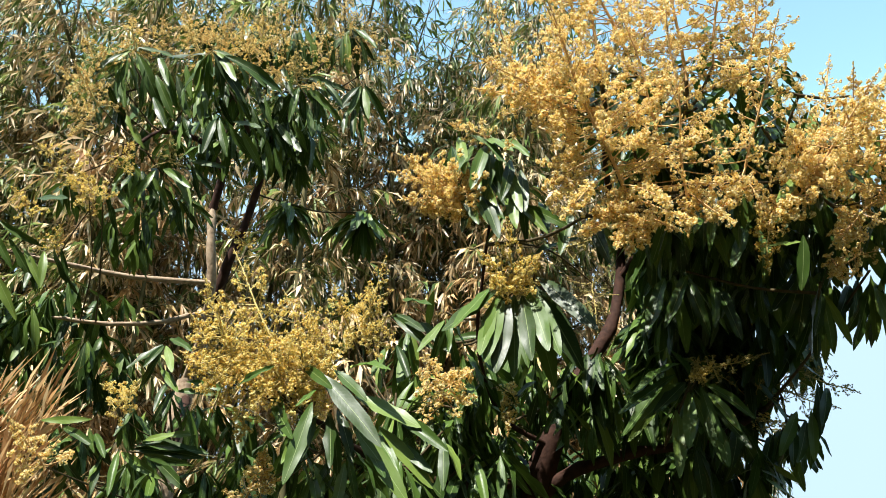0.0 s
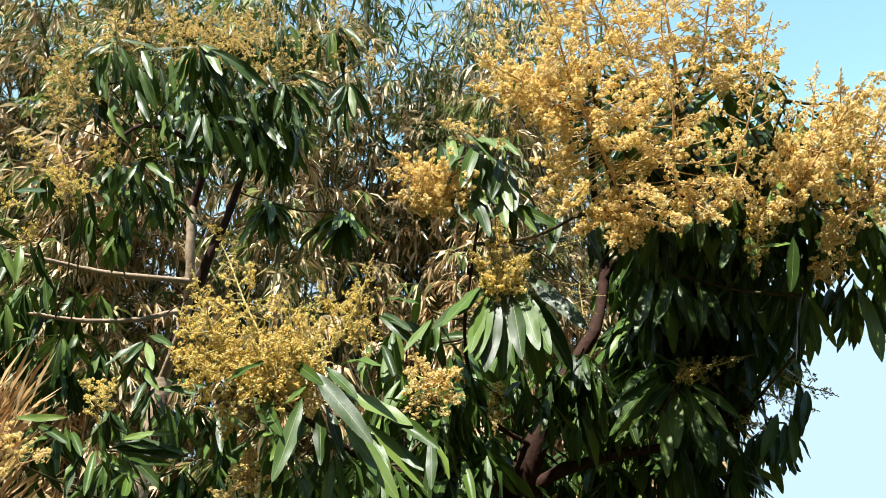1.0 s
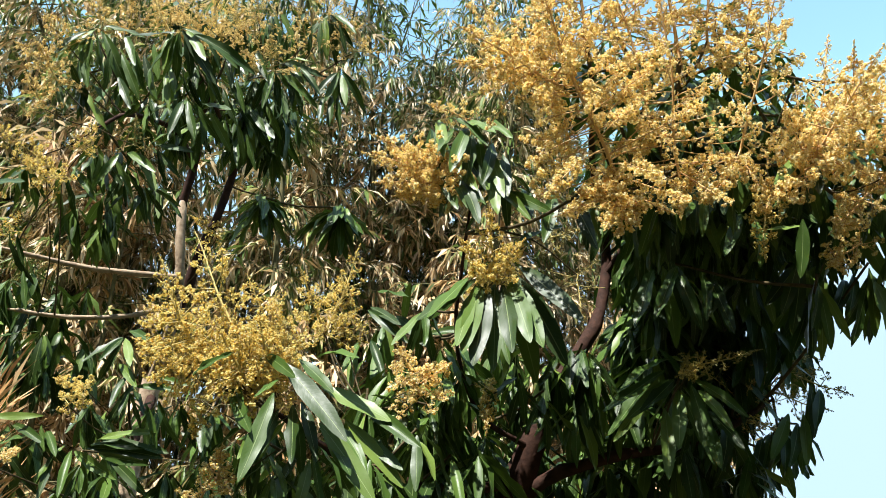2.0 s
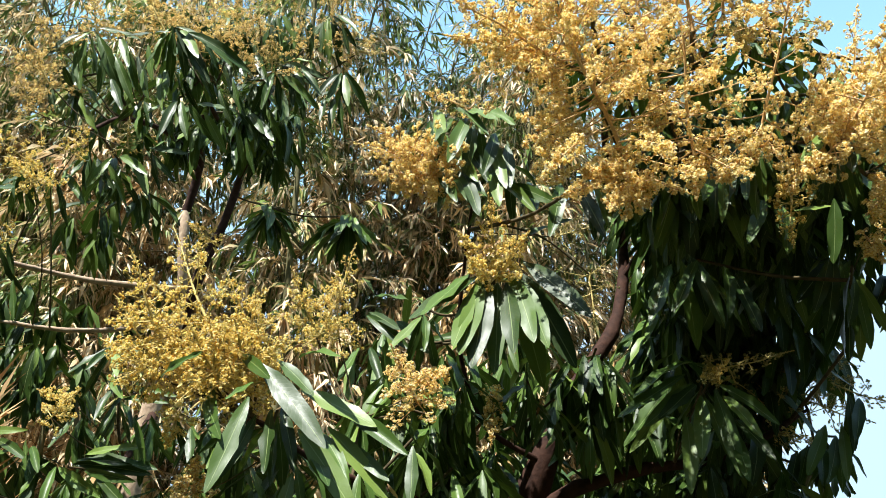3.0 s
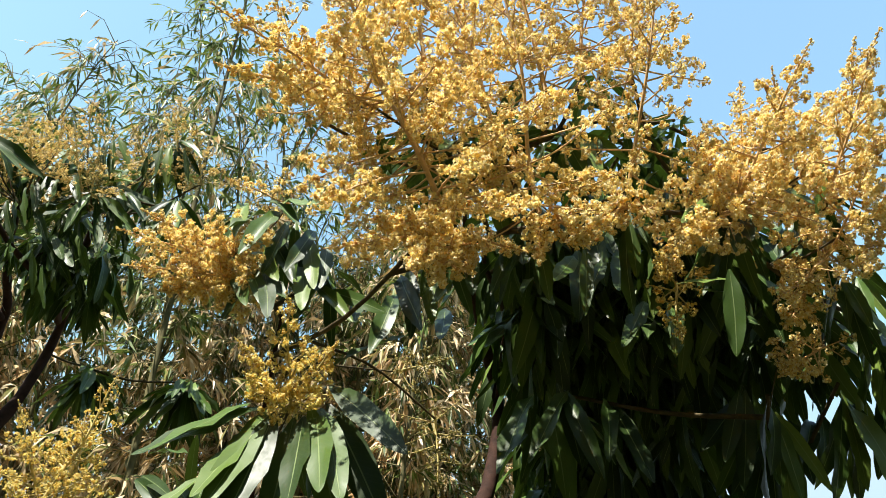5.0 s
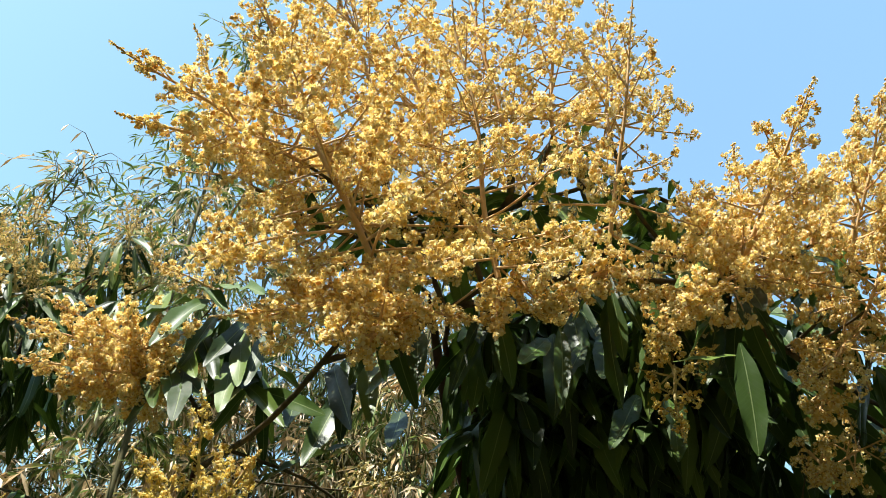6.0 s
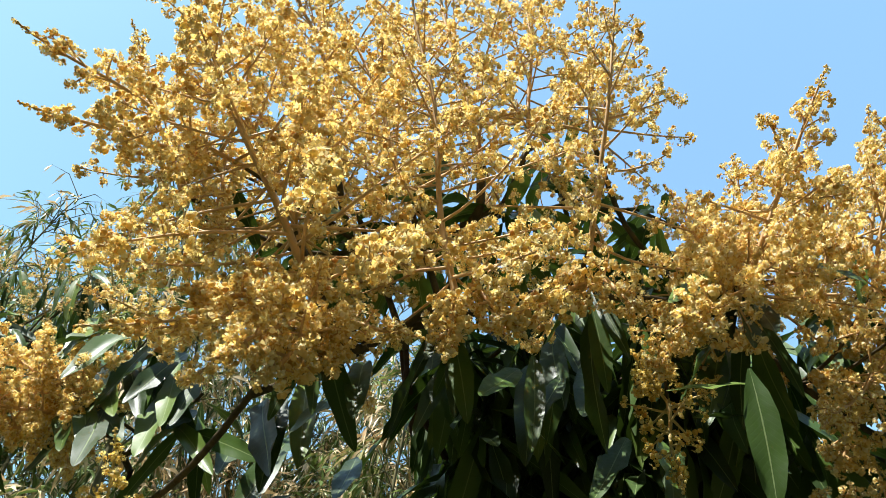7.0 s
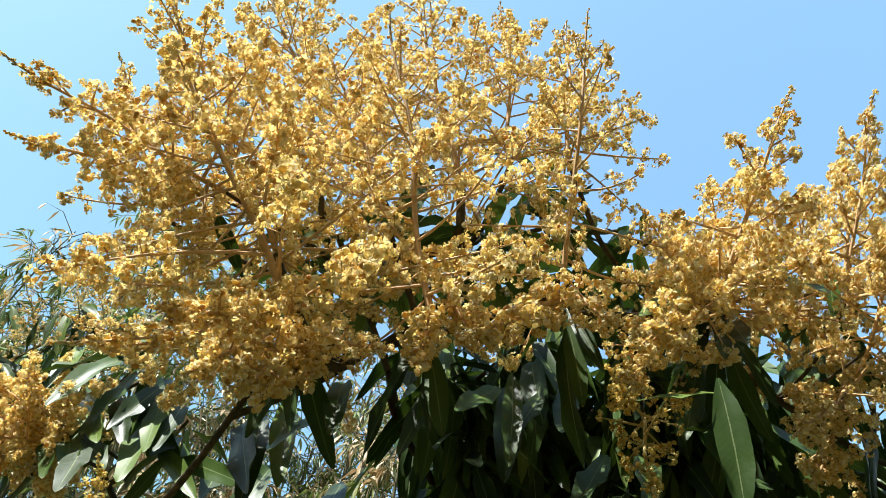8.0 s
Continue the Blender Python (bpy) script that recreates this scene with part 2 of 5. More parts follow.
# ---- mango leaf ----
def leaf_arrays(droop, wavy, fold, seed, rows=9, cols=5):
    """A lance-shaped leaf of length 1 along y, folded along its midrib, drooping towards its tip."""
    r = np.random.default_rng(seed)
    v = np.array([0, 0.07, 0.2, 0.36, 0.53, 0.70, 0.85, 0.955, 1.0] if rows == 9 else [0, 0.09, 0.32, 0.62, 0.90, 1.0])
    half = 0.092 * np.sin(np.pi * np.clip((v - 0.06) / 0.94, 0, 1) ** 0.90) ** 0.60
    half[0], half[-1] = 0.010, 0.006
    half[1] = max(half[1] * 0.75, 0.03)
    theta = -droop * np.clip(v / 0.5, 0, 1) ** 0.8
    side = r.uniform(-0.10, 0.10) * v ** 2
    y = np.concatenate([[0], np.cumsum(np.cos(theta[:-1]) * np.diff(v))])
    z = np.concatenate([[0], np.cumsum(np.sin(theta[:-1]) * np.diff(v))])
    u = np.linspace(-1, 1, cols)
    ph = r.uniform(0, 6.28, 2)
    verts, uv = [], []
    for i in range(rows):
        for j in range(cols):
            lift = fold * abs(u[j]) * half[i] + wavy * abs(u[j]) ** 2 * math.sin(13 * v[i] + ph[int(u[j] > 0)]) * half[i]
            verts.append((side[i] + u[j] * half[i], y[i] - math.sin(theta[i]) * lift, z[i] + math.cos(theta[i]) * lift))
            uv.append((0.5 + 0.5 * u[j], v[i]))
    faces = [(i * cols + j, i * cols + j + 1, (i + 1) * cols + j + 1, (i + 1) * cols + j) for i in range(rows - 1) for j in range(cols - 1)]
    return np.array(verts), np.array(faces), np.array(uv)


LEAF_FORMS = [leaf_arrays(0.06 + 0.13 * k, 0.26 + 0.10 * (k % 3), 0.14 + 0.09 * (k % 4), 40 + k) for k in range(8)]
LEAF_FORMS_SIMPLE = [leaf_arrays(0.06 + 0.13 * k, 0.26 + 0.10 * (k % 3), 0.14 + 0.09 * (k % 4), 40 + k, 6, 3) for k in range(8)]
LEAF_MESHES = [mesh_of("leaf", v, f, MAT_LEAF, uv) for v, f, uv in LEAF_FORMS]
DRY_MESH = mesh_of("withered_leaf", *LEAF_FORMS[5][:2], MAT_DRY, LEAF_FORMS[5][2])


def leaf_matrix(base, direction, length, width=1.0, roll=0.0):
    d = Vector(direction)
    m = basis(d, (0, 0, 1) if abs(d.normalized().z) < 0.93 else (d.x * -1 - 0.1, -1, 0.3), roll).to_4x4()
    return Matrix.Translation(base) @ m @ Matrix.Diagonal((length * width, length, length, 1))


def leaf_bunch(centre, count, length, low, high, facing=None, spread=360.0, r=rng):
    """Matrices for the leaves round a shoot's end; low and high: their elevation in degrees at the stem."""
    out = []
    a0 = r.uniform(0, 360) if facing is None else facing - spread / 2
    for i in range(count):
        az = radians(a0 + spread * (i + r.uniform(-0.4, 0.4)) / max(count - 1 if spread < 360 else count, 1))
        el = radians(r.uniform(low, high))
        d = (math.cos(az) * math.cos(el), math.sin(az) * math.cos(el), math.sin(el))
        back = 0.05 * r.uniform(0, 1)
        at = Vector(centre) + Vector(d) * 0.012 - Vector((0, 0, back))
        out.append(leaf_matrix(at, d, length * r.uniform(0.62, 1.1), r.uniform(0.85, 1.15), r.uniform(-0.45, 0.45)))
    return out


def joined_leaves(name, matrices, material, r=rng):
    vs, fs, us, n = [], [], [], 0
    for m in matrices:
        v, f, uv = LEAF_FORMS_SIMPLE[int(r.integers(len(LEAF_FORMS)))]
        a = np.array(m)
        vs.append(v @ a[:3, :3].T + a[:3, 3])
        fs.append(f + n)
        us.append(uv)
        n += len(v)
    return mesh_of(name, np.vstack(vs), np.vstack(fs), material, np.vstack(us))


def nearest(lines, p):
    pts = np.vstack(lines)
    ok = pts[:, 2] < p[2] + 0.1
    pts = pts[ok] if ok.any() else pts
    return pts[np.argmin(np.linalg.norm(pts - p, axis=1))]


# ---- flower panicle ----
def flower_arrays(places, axis, size, r):
    """Small five-petalled flowers, facing along axis: one three-cornered petal each, five to a flower."""
    n = len(places)
    axis = axis + r.normal(size=(n, 3)) * 0.35
    axis /= np.linalg.norm(axis, axis=1)[:, None] + 1e-9
    ref = np.where(np.abs(axis[:, 2:3]) < 0.8, np.array([[0, 0, 1.0]]), np.array([[1.0, 0, 0]]))
    a = np.cross(axis, ref)
    a /= np.linalg.norm(a, axis=1)[:, None]
    b = np.cross(axis, a)
    s = size * r.uniform(0.60, 1.20, n)
    lift = r.uniform(0.1, 0.75, (n, 1))
    petals = []
    for k in range(5):
        def spoke(deg, out, rise):
            t = np.radians(deg + 72 * k)
            return places + s[:, None] * (out * (np.cos(t) * a + np.sin(t) * b) + rise * axis)
        petals.append(np.stack([spoke(0, 0.0, 0.0), spoke(-25, 0.94, lift), spoke(25, 0.94, lift * 0.8)], 1))
    v = np.stack(petals, 1).reshape(-1, 3)
    return v, np.arange(len(v)).reshape(-1, 3)


def bud_arrays(places, size, r):
    """Closed buds and tight knots: small rounded beads of twenty faces."""
    n = len(places)
    g = 0.5 * (1 + 5 ** 0.5)
    corner = np.array([(-1, g, 0), (1, g, 0), (-1, -g, 0), (1, -g, 0), (0, -1, g), (0, 1, g), (0, -1, -g), (0, 1, -g), (g, 0, -1), (g, 0, 1), (-g, 0, -1), (-g, 0, 1)]) / math.hypot(1, g)
    near = (corner @ corner.T) > 0.4
    tri = [(i, j, k) for i in range(12) for j in range(i + 1, 12) for k in range(j + 1, 12) if near[i, j] and near[j, k] and near[i, k]]
    tri = np.array([(i, j, k) if np.dot(np.cross(corner[j] - corner[i], corner[k] - corner[i]), corner[i]) > 0 else (i, k, j) for i, j, k in tri])
    s = size * r.uniform(0.6, 1.3, n)
    v = places[:, None, :] + corner[None] * s[:, None, None] * r.uniform(0.75, 1.2, (n, 12, 1))
    f = (np.arange(n)[:, None, None] * 12 + tri[None]).reshape(-1, 3)
    return v.reshape(-1, 3), f


def panicle_arrays(seed, length, reach=0.44, thick=1.0, count=13, buds=0.15, gap=0.011, flower=0.0046):
    """A cone along z, scaled to length 1: side stalks, bare near the axis and set with rounded knots of flowers further out."""
    r = np.random.default_rng(seed)
    stalks, spots, outs = [], [], []
    bend = r.uniform(-0.08, 0.08, 2)
    one = 1.0 / length
    sides = int(np.clip((9 + 66 * length) * thick, 7, 44))

    def axis_at(h):
        return np.array([bend[0] * h * h + 0.012 * math.sin(9 * h), bend[1] * h * h, h])

    def knot_at(c, d, size, n):
        e = r.normal(size=(n, 3)) + d * 0.5
        e /= np.linalg.norm(e, axis=1)[:, None] + 1e-9
        spots.append(c + e * size * r.uniform(0.5, 1.0, (n, 1)))
        outs.append(e)
    hs = np.linspace(0, 1, 14)
    stalks.append(tube([axis_at(h) for h in hs], one * ((0.0022 + 0.0042 * length) * (1 - 0.72 * hs) + 0.0004), 7))
    for i in range(sides):
        h = 0.02 + 0.83 * ((i + r.uniform(0, 0.5)) / sides) ** 1.3
        az = i * 2.399 + r.uniform(-0.35, 0.35)
        ln = (reach * (1 - h) ** 1.15 + 0.022) * r.uniform(0.72, 1.15)
        el = radians(-22 + 82 * h ** 0.75 + r.uniform(-14, 14))
        p0 = axis_at(h)
        d = np.array([math.cos(az) * math.cos(el), math.sin(az) * math.cos(el), math.sin(el)])
        sag = r.uniform(-0.22, 0.30)

        def along(t):
            return p0 + d * ln * t + np.array([0, 0, sag * ln * (t * t - 0.3 * t)])
        ts = np.linspace(0, 1, 6)
        stalks.append(tube([along(t) for t in ts], one * (0.0019 * (1 - 0.65 * ts) * (0.5 + 0.5 * ln / reach) + 0.0003), 5))
        bare = 0.10 + 0.32 * min(1.0, ln * length / 0.11) * r.uniform(0.6, 1.3)
        n = max(3, int(ln * (1 - bare) * length / gap))
        spin = r.uniform(0, 6.28)
        side_a = np.cross(d, (0.3, 0.2, 1.0))
        side_a /= np.linalg.norm(side_a)
        side_b = np.cross(d, side_a)
        for k in range(n):
            u = (k + r.uniform(0.1, 0.9)) / n
            q = along(bare + (1 - bare) * u)
            turn = spin + k * 2.2
            sd = math.cos(turn) * side_a + math.sin(turn) * side_b + d * 0.45
            sd /= np.linalg.norm(sd)
            sl = one * (0.006 + 0.013 * (1 - u) ** 0.8 * min(1.0, ln * length / 0.10)) * r.uniform(0.55, 1.25)
            tip = q + sd * sl
            stalks.append(tube([q, tip], [one * 0.0009, one * 0.0006], 3))
            size = r.uniform(0.65, 1.3) * min(1.0, 0.42 + 1.15 * (1 - h))
            knot_at(tip, sd, one * 1.8 * flower * size, max(3, int(1.12 * count * size ** 1.5)))
        knot_at(along(1.0), d, one * 0.0055, max(3, count // 2))
    for k in range(16):
        h = 0.76 + 0.245 * k / 15
        a = k * 2.4
        out = 0.004 + 0.13 * max(0.0, 1.0 - h)
        knot_at(axis_at(h) + np.array([math.cos(a) * out, math.sin(a) * out, 0.3 * out]), np.array([0, 0, 1.0]), one * (0.0018 + 0.011 * max(0.0, 1.0 - h)), max(2, int(count * 0.3)))
    spots, outs = np.vstack(spots), np.vstack(outs)
    near_tip = np.clip((spots[:, 2] - 0.66) / 0.3, 0, 1)
    is_bud = r.uniform(size=len(spots)) < buds + 0.6 * near_tip
    return joined(stalks), joined([flower_arrays(spots[~is_bud], outs[~is_bud], one * flower, r), bud_arrays(spots[is_bud], one * flower * (0.66 - 0.30 * near_tip[is_bud]), r)])


# reach of the side stalks, how many, flowers in a knot, share of buds, gap between knots, size of a flower
PANICLE_FORMS = {
    "full": (0.46, 1.0, 14, 0.28, 0.0086),
    "airy": (0.44, 0.75, 10, 0.30, 0.0115),
    "young": (0.42, 0.8, 5, 0.70, 0.017),
    "lace": (0.46, 0.95, 9, 0.35, 0.0092, 0.0037),
    "slim": (0.24, 0.85, 9, 0.30, 0.0130),
}
BLOSSOM_LOOK = {"cream": (MAT_CREAM, MAT_STALK, "cream and orange open blossoms"), "gold": (MAT_GOLD, MAT_STALK_GREEN, "golden yellow open blossoms"), "buff": (MAT_BUFF, MAT_STALK_GREEN, "faded buff blossoms"), "olive": (MAT_OLIVE, MAT_STALK_GREEN, "dull olive flower buds")}
panicle_cache = {}


def panicle(tree, lines, base, tip, form, look_name, width, r=rng):
    """A flower panicle, with the twig that carries it."""
    p, up = np.array(base), np.array(tip) - np.array(base)
    root = nearest(lines, p - up * 0.15)
    gap = np.linalg.norm(root - p)
    if gap > 0.01:
        line = smooth_line([root, (root + p) / 2 - up * min(0.25, gap * 0.4) + r.normal(size=3) * 0.02 * gap, p + up * 0.03], 8)
        thick = 0.0105 * np.linalg.norm(up) * width
        part("twig", mesh_of("twig", *tube(line, np.linspace(thick * 0.9 + 0.003 * gap, thick, 8), 6), MAT_TWIG), tree, "thin green-brown twig")
    d = Vector(tip) - Vector(base)
    ln = d.length
    size = min((0.11, 0.17, 0.26, 0.38, 0.52, 0.66), key=lambda v: abs(v - ln * width ** 0.7))
    key = (form, int(r.integers(3)), look_name, size)
    petals, stalk, words = BLOSSOM_LOOK[look_name]
    if key not in panicle_cache:
        (sv, sf), (fv, ff) = panicle_arrays(100 + key[1] + int(size * 1000), size, *PANICLE_FORMS[form])
        panicle_cache[key] = (mesh_of("panicle", sv, sf, stalk), mesh_of("blossoms", fv, ff, petals))
    turn = d.to_track_quat("Z", "Y").to_matrix().to_4x4() @ Matrix.Rotation(r.uniform(0, 6.28), 4, "Z")
    m = Matrix.Translation(base) @ turn @ Matrix.Diagonal((ln * width, ln * width, ln, 1))
    ob = part("panicle", panicle_cache[key][0], tree, "branching flower stalk", m)
    part("blossoms", panicle_cache[key][1], ob, words, m)
    return ob


# ---- ground ----
def ground_sheet():
    bm = bmesh.new()
    ring = [0.0, 1.5, 3, 5, 8, 12, 20, 40, 90, 250, 900, 3000]
    rows = []
    for rad in ring:
        if rad == 0:
            rows.append([bm.verts.new((0, 0, 0))])
            continue
        rows.append([bm.verts.new((rad * math.cos(a), rad * math.sin(a), 0.05 * noise.noise((rad * math.cos(a) * 0.7, rad * math.sin(a) * 0.7, 0)) - 0.05 if rad < 30 else -0.08)) for a in np.linspace(0, 2 * math.pi, 33)[:-1]])
    for j in range(32):
        bm.faces.new((rows[0][0], rows[1][j], rows[1][(j + 1) % 32]))
    for a, b in zip(rows[1:], rows[2:]):
        for j in range(32):
            bm.faces.new((a[j], b[j], b[(j + 1) % 32], a[(j + 1) % 32]))
    me = bpy.data.meshes.new("ground")
    bm.to_mesh(me)
    bm.free()
    for p in me.polygons:
        p.use_smooth = True
    me.materials.append(MAT_GROUND)
    return tagged(new("ground", me), "dry soil and thin grass under the trees", "ground", kind="structure")


ground_sheet()


# ---- unseen foliage wall behind and beside the walker, added to block low sky light ----
def sky_screen():
    r = np.random.default_rng(77)
    cols, rows = 72, 11
    az = np.radians(np.linspace(168, 372, cols))
    v = []
    for j in range(rows):
        h = j / (rows - 1)
        for a in az:
            top = 10.8 + 1.4 * noise.noise((a * 5, 0, 3)) + 0.6 * noise.noise((a * 17, 0, 8))
            z = -0.1 + top * h
            rad = 9.0 + 0.9 * noise.noise((a * 6, z * 0.6, 1)) + 0.45 * noise.noise((a * 19, z * 1.7, 5)) + 0.9 * h * h
            v.append((rad * math.cos(a), rad * math.sin(a), z))
    f = [(j * cols + i, j * cols + i + 1, (j + 1) * cols + i + 1, (j + 1) * cols + i) for j in range(rows - 1) for i in range(cols - 1)]
    v = np.array(v)
    pick = v[r.integers(0, len(v), 9000)] + r.normal(size=(9000, 3)) * np.array([0.3, 0.3, 0.35])
    d, e = r.normal(size=(9000, 3)), r.normal(size=(9000, 3))
    d = d / np.linalg.norm(d, axis=1)[:, None] * 0.16
    e = np.cross(d, e)
    e = e / np.linalg.norm(e, axis=1)[:, None] * 0.045
    q = np.stack([pick - d, pick + e, pick + d, pick - e], 1).reshape(-1, 3)
    me = mesh_of("backdrop", np.vstack([v, q]), f + [tuple(int(k) for k in row) for row in np.arange(len(q)).reshape(-1, 4) + len(v)], MAT_SCREEN)
    tagged(new("backdrop", me), "unseen dark green foliage wall, added to block low sky light", "trees", kind="structure")


sky_screen()


# ---- bamboo ----
def bamboo_clump(at, culms, height, lean, spread, seed, bunches):
    r = np.random.default_rng(seed)
    clump = thing("bamboo", at, "tall bamboo clump with green and dry straw-coloured leaves behind the mango", "bamboo", "bamboo thicket")
    leaves, twigs = [], []
    for c in range(culms):
        foot = np.array(at) + np.array([*r.normal(size=2) * 0.45, 0])
        az = r.uniform(0, 2 * math.pi)
        push = np.array([math.cos(az), 0.5 * math.sin(az), 0]) * spread * r.uniform(0.3, 1.0) + np.array(lean) * r.uniform(0.6, 1.1)
        top = height * r.uniform(0.72, 1.05)
        ts = np.linspace(0, 1, 22)
        line = np.array([foot + push * (t ** 2.1) + np.array([0, 0, top * (t - 0.16 * t ** 4)]) for t in ts])
        rad = 0.030 * (1 - 0.86 * ts) * r.uniform(0.7, 1.1)
        rad = rad * (1 + 0.12 * (np.arange(22) % 2))
        v, f = tube(line, rad, 7)
        part("culm", mesh_of("culm", v, f, MAT_CULM), clump, "weathered jointed bamboo culm")
        for k in range(bunches):
            t = 0.08 + 0.92 * r.uniform() ** 1.25
            i = min(int(t * 21), 20)
            q = line[i] + (line[i + 1] - line[i]) * (t * 21 - i)
            aa = r.uniform(0, 2 * math.pi)
            reach = r.uniform(0.15, 0.95) * (1.15 - 0.6 * t)
            tip = q + np.array([math.cos(aa) * reach, math.sin(aa) * reach * 0.8, r.uniform(-0.25, 0.35)])
            mid = (q + tip) / 2 + np.array([0, 0, 0.10])
            twigs.append(tube([q, mid, tip], [0.005, 0.0035, 0.0015], 3))
            n = int(r.integers(15, 30) * (1.6 - 1.42 * t ** 1.2))
            for s in range(n):
                u = float(r.choice((0.4, 0.6, 0.8, 0.97))) + r.uniform(-0.04, 0.03)
                b0 = mid + (tip - mid) * (u * 2 - 1) if u > 0.5 else q + (mid - q) * u * 2
                la = aa + r.normal() * 0.9
                el = radians(r.uniform(-80, 0))
                leaves.append((b0, la, el, r.uniform(0.11, 0.22) * (1.1 - 0.2 * t), r.uniform(-0.9, 0.9), r.uniform(0.2, 0.9)))
    b0 = np.array([l[0] for l in leaves])
    la, el, ln, roll, droop = (np.array([l[k] for l in leaves]) for k in range(1, 6))
    d = np.column_stack([np.cos(la) * np.cos(el), np.sin(la) * np.cos(el), np.sin(el)])
    d2 = d - np.array([0, 0, 1.0]) * droop[:, None]
    d2 /= np.linalg.norm(d2, axis=1)[:, None]
    x = np.column_stack([-np.sin(la), np.cos(la), np.zeros(len(la))])
    x = x * np.cos(roll)[:, None] + np.cross(d, x) * np.sin(roll)[:, None]
    w = ln * 0.074
    m1 = b0 + d * (ln * 0.42)[:, None]
    tip = m1 + d2 * (ln * 0.58)[:, None]
    wide = x * w[:, None]
    v = np.stack([b0, m1 + wide, tip, m1 - wide], 1).reshape(-1, 3)
    f = np.arange(len(v)).reshape(-1, 4)
    part("foliage", mesh_of("foliage", v, f, MAT_BAMBOO, smooth=False), clump, "narrow drooping bamboo leaves, green and straw", kind="stuff")
    part("branchwork", mesh_of("branchwork", *joined(twigs), MAT_CULM), clump, "thin side branches", kind="stuff")
    return clump


bamboo_clump((-5.4, 6.7, 0), 10, 8.7, (0.3, -0.2, 0), 1.5, 11, 170)
bamboo_clump((-4.2, 7.2, 0), 10, 8.8, (0.1, -0.3, 0), 1.4, 16, 170)
bamboo_clump((-3.0, 6.6, 0), 11, 9.0, (0.1, -0.3, 0), 1.4, 12, 200)
bamboo_clump((-1.9, 6.8, 0), 10, 10.2, (0.1, -0.3, 0), 1.3, 13, 160)
bamboo_clump((-1.1, 7.0, 0), 9, 9.2, (0.1, -0.2, 0), 1.2, 14, 110)
bamboo_clump((-0.2, 7.0, 0), 10, 8.0, (0.2, -0.2, 0), 1.0, 17, 145)
bamboo_clump((0.9, 7.2, 0), 10, 7.8, (0.3, -0.2, 0), 1.1, 15, 200)
bamboo_clump((2.1, 7.6, 0), 8, 6.0, (0.3, -0.2, 0), 1.1, 18, 130)


# ---- mango trees ----
def branch(tree, name, points, r0, r1, material, label, sides=9, n=16):
    line = smooth_line(points, n)
    rad = np.append(np.linspace(r0, r1, n - 1), min(r1, 0.004) if name != "trunk" else r1) * (1 + 0.10 * np.sin(np.arange(n) * 2.3 + r0 * 90))
    v, f = tube(line, rad, sides)
    v = v + 0.08 * r0 * np.sin(v[:, [1, 2, 0]] * 55)
    part(name, mesh_of(name, v, f, material), tree, label)
    return line


def shoot(tree, limbs, place, count, length, low, high, facing=None, spread=360.0):
    """A leafy twig that grows out of the nearest limb."""
    p = np.array(place)
    root = nearest(limbs, p)
    gap = np.linalg.norm(root - p)
    mid = (root + p) / 2 + np.array([0, 0, -0.06 * gap]) + rng.normal(size=3) * 0.03 * gap
    line = smooth_line([root, mid, p], 9)
    v, f = tube(line, np.linspace(0.0045 + 0.003 * min(gap, 1.5), 0.004, 9), 6)
    limbs.append(line[:7])
    twig = part("twig", mesh_of("twig", v, f, MAT_TWIG), tree, "thin green-brown twig")
    for m in leaf_bunch(place, count, length, low, high, facing, spread):
        rise = m.col[1].z / m.col[1].length
        k = int(np.clip(8 * (rise + 1.0) / 1.2 + rng.uniform(-1.5, 1.5), 0, 7))
        part("leaf", LEAF_MESHES[k], twig, m=m)
    return twig


def single_leaf(tree, base, tip, mesh=None, face=None, width=1.0):
    """One leaf from its stem end to its tip, arching out before it hangs."""
    d = Vector(tip) - Vector(base)
    k = 0 if width > 1 else int(rng.integers(4))
    me = mesh or LEAF_MESHES[k]
    lean = Vector((d.x, d.y, d.z + (0.05 + 0.07 * k) * d.length))
    face = Vector(face or (rng.uniform(-0.6, 0.2), -0.8, rng.uniform(0.1, 0.75)))
    m = Matrix.Translation(base) @ basis(lean, face, 0.0 if width > 1 else rng.uniform(-0.3, 0.3)).to_4x4() @ Matrix.Diagonal((d.length * width * rng.uniform(0.82, 1.08), d.length * 1.04, d.length * 1.04, 1))
    part("leaf", me, tree, "withered brown leaf" if mesh else "large glossy green leaf", m)


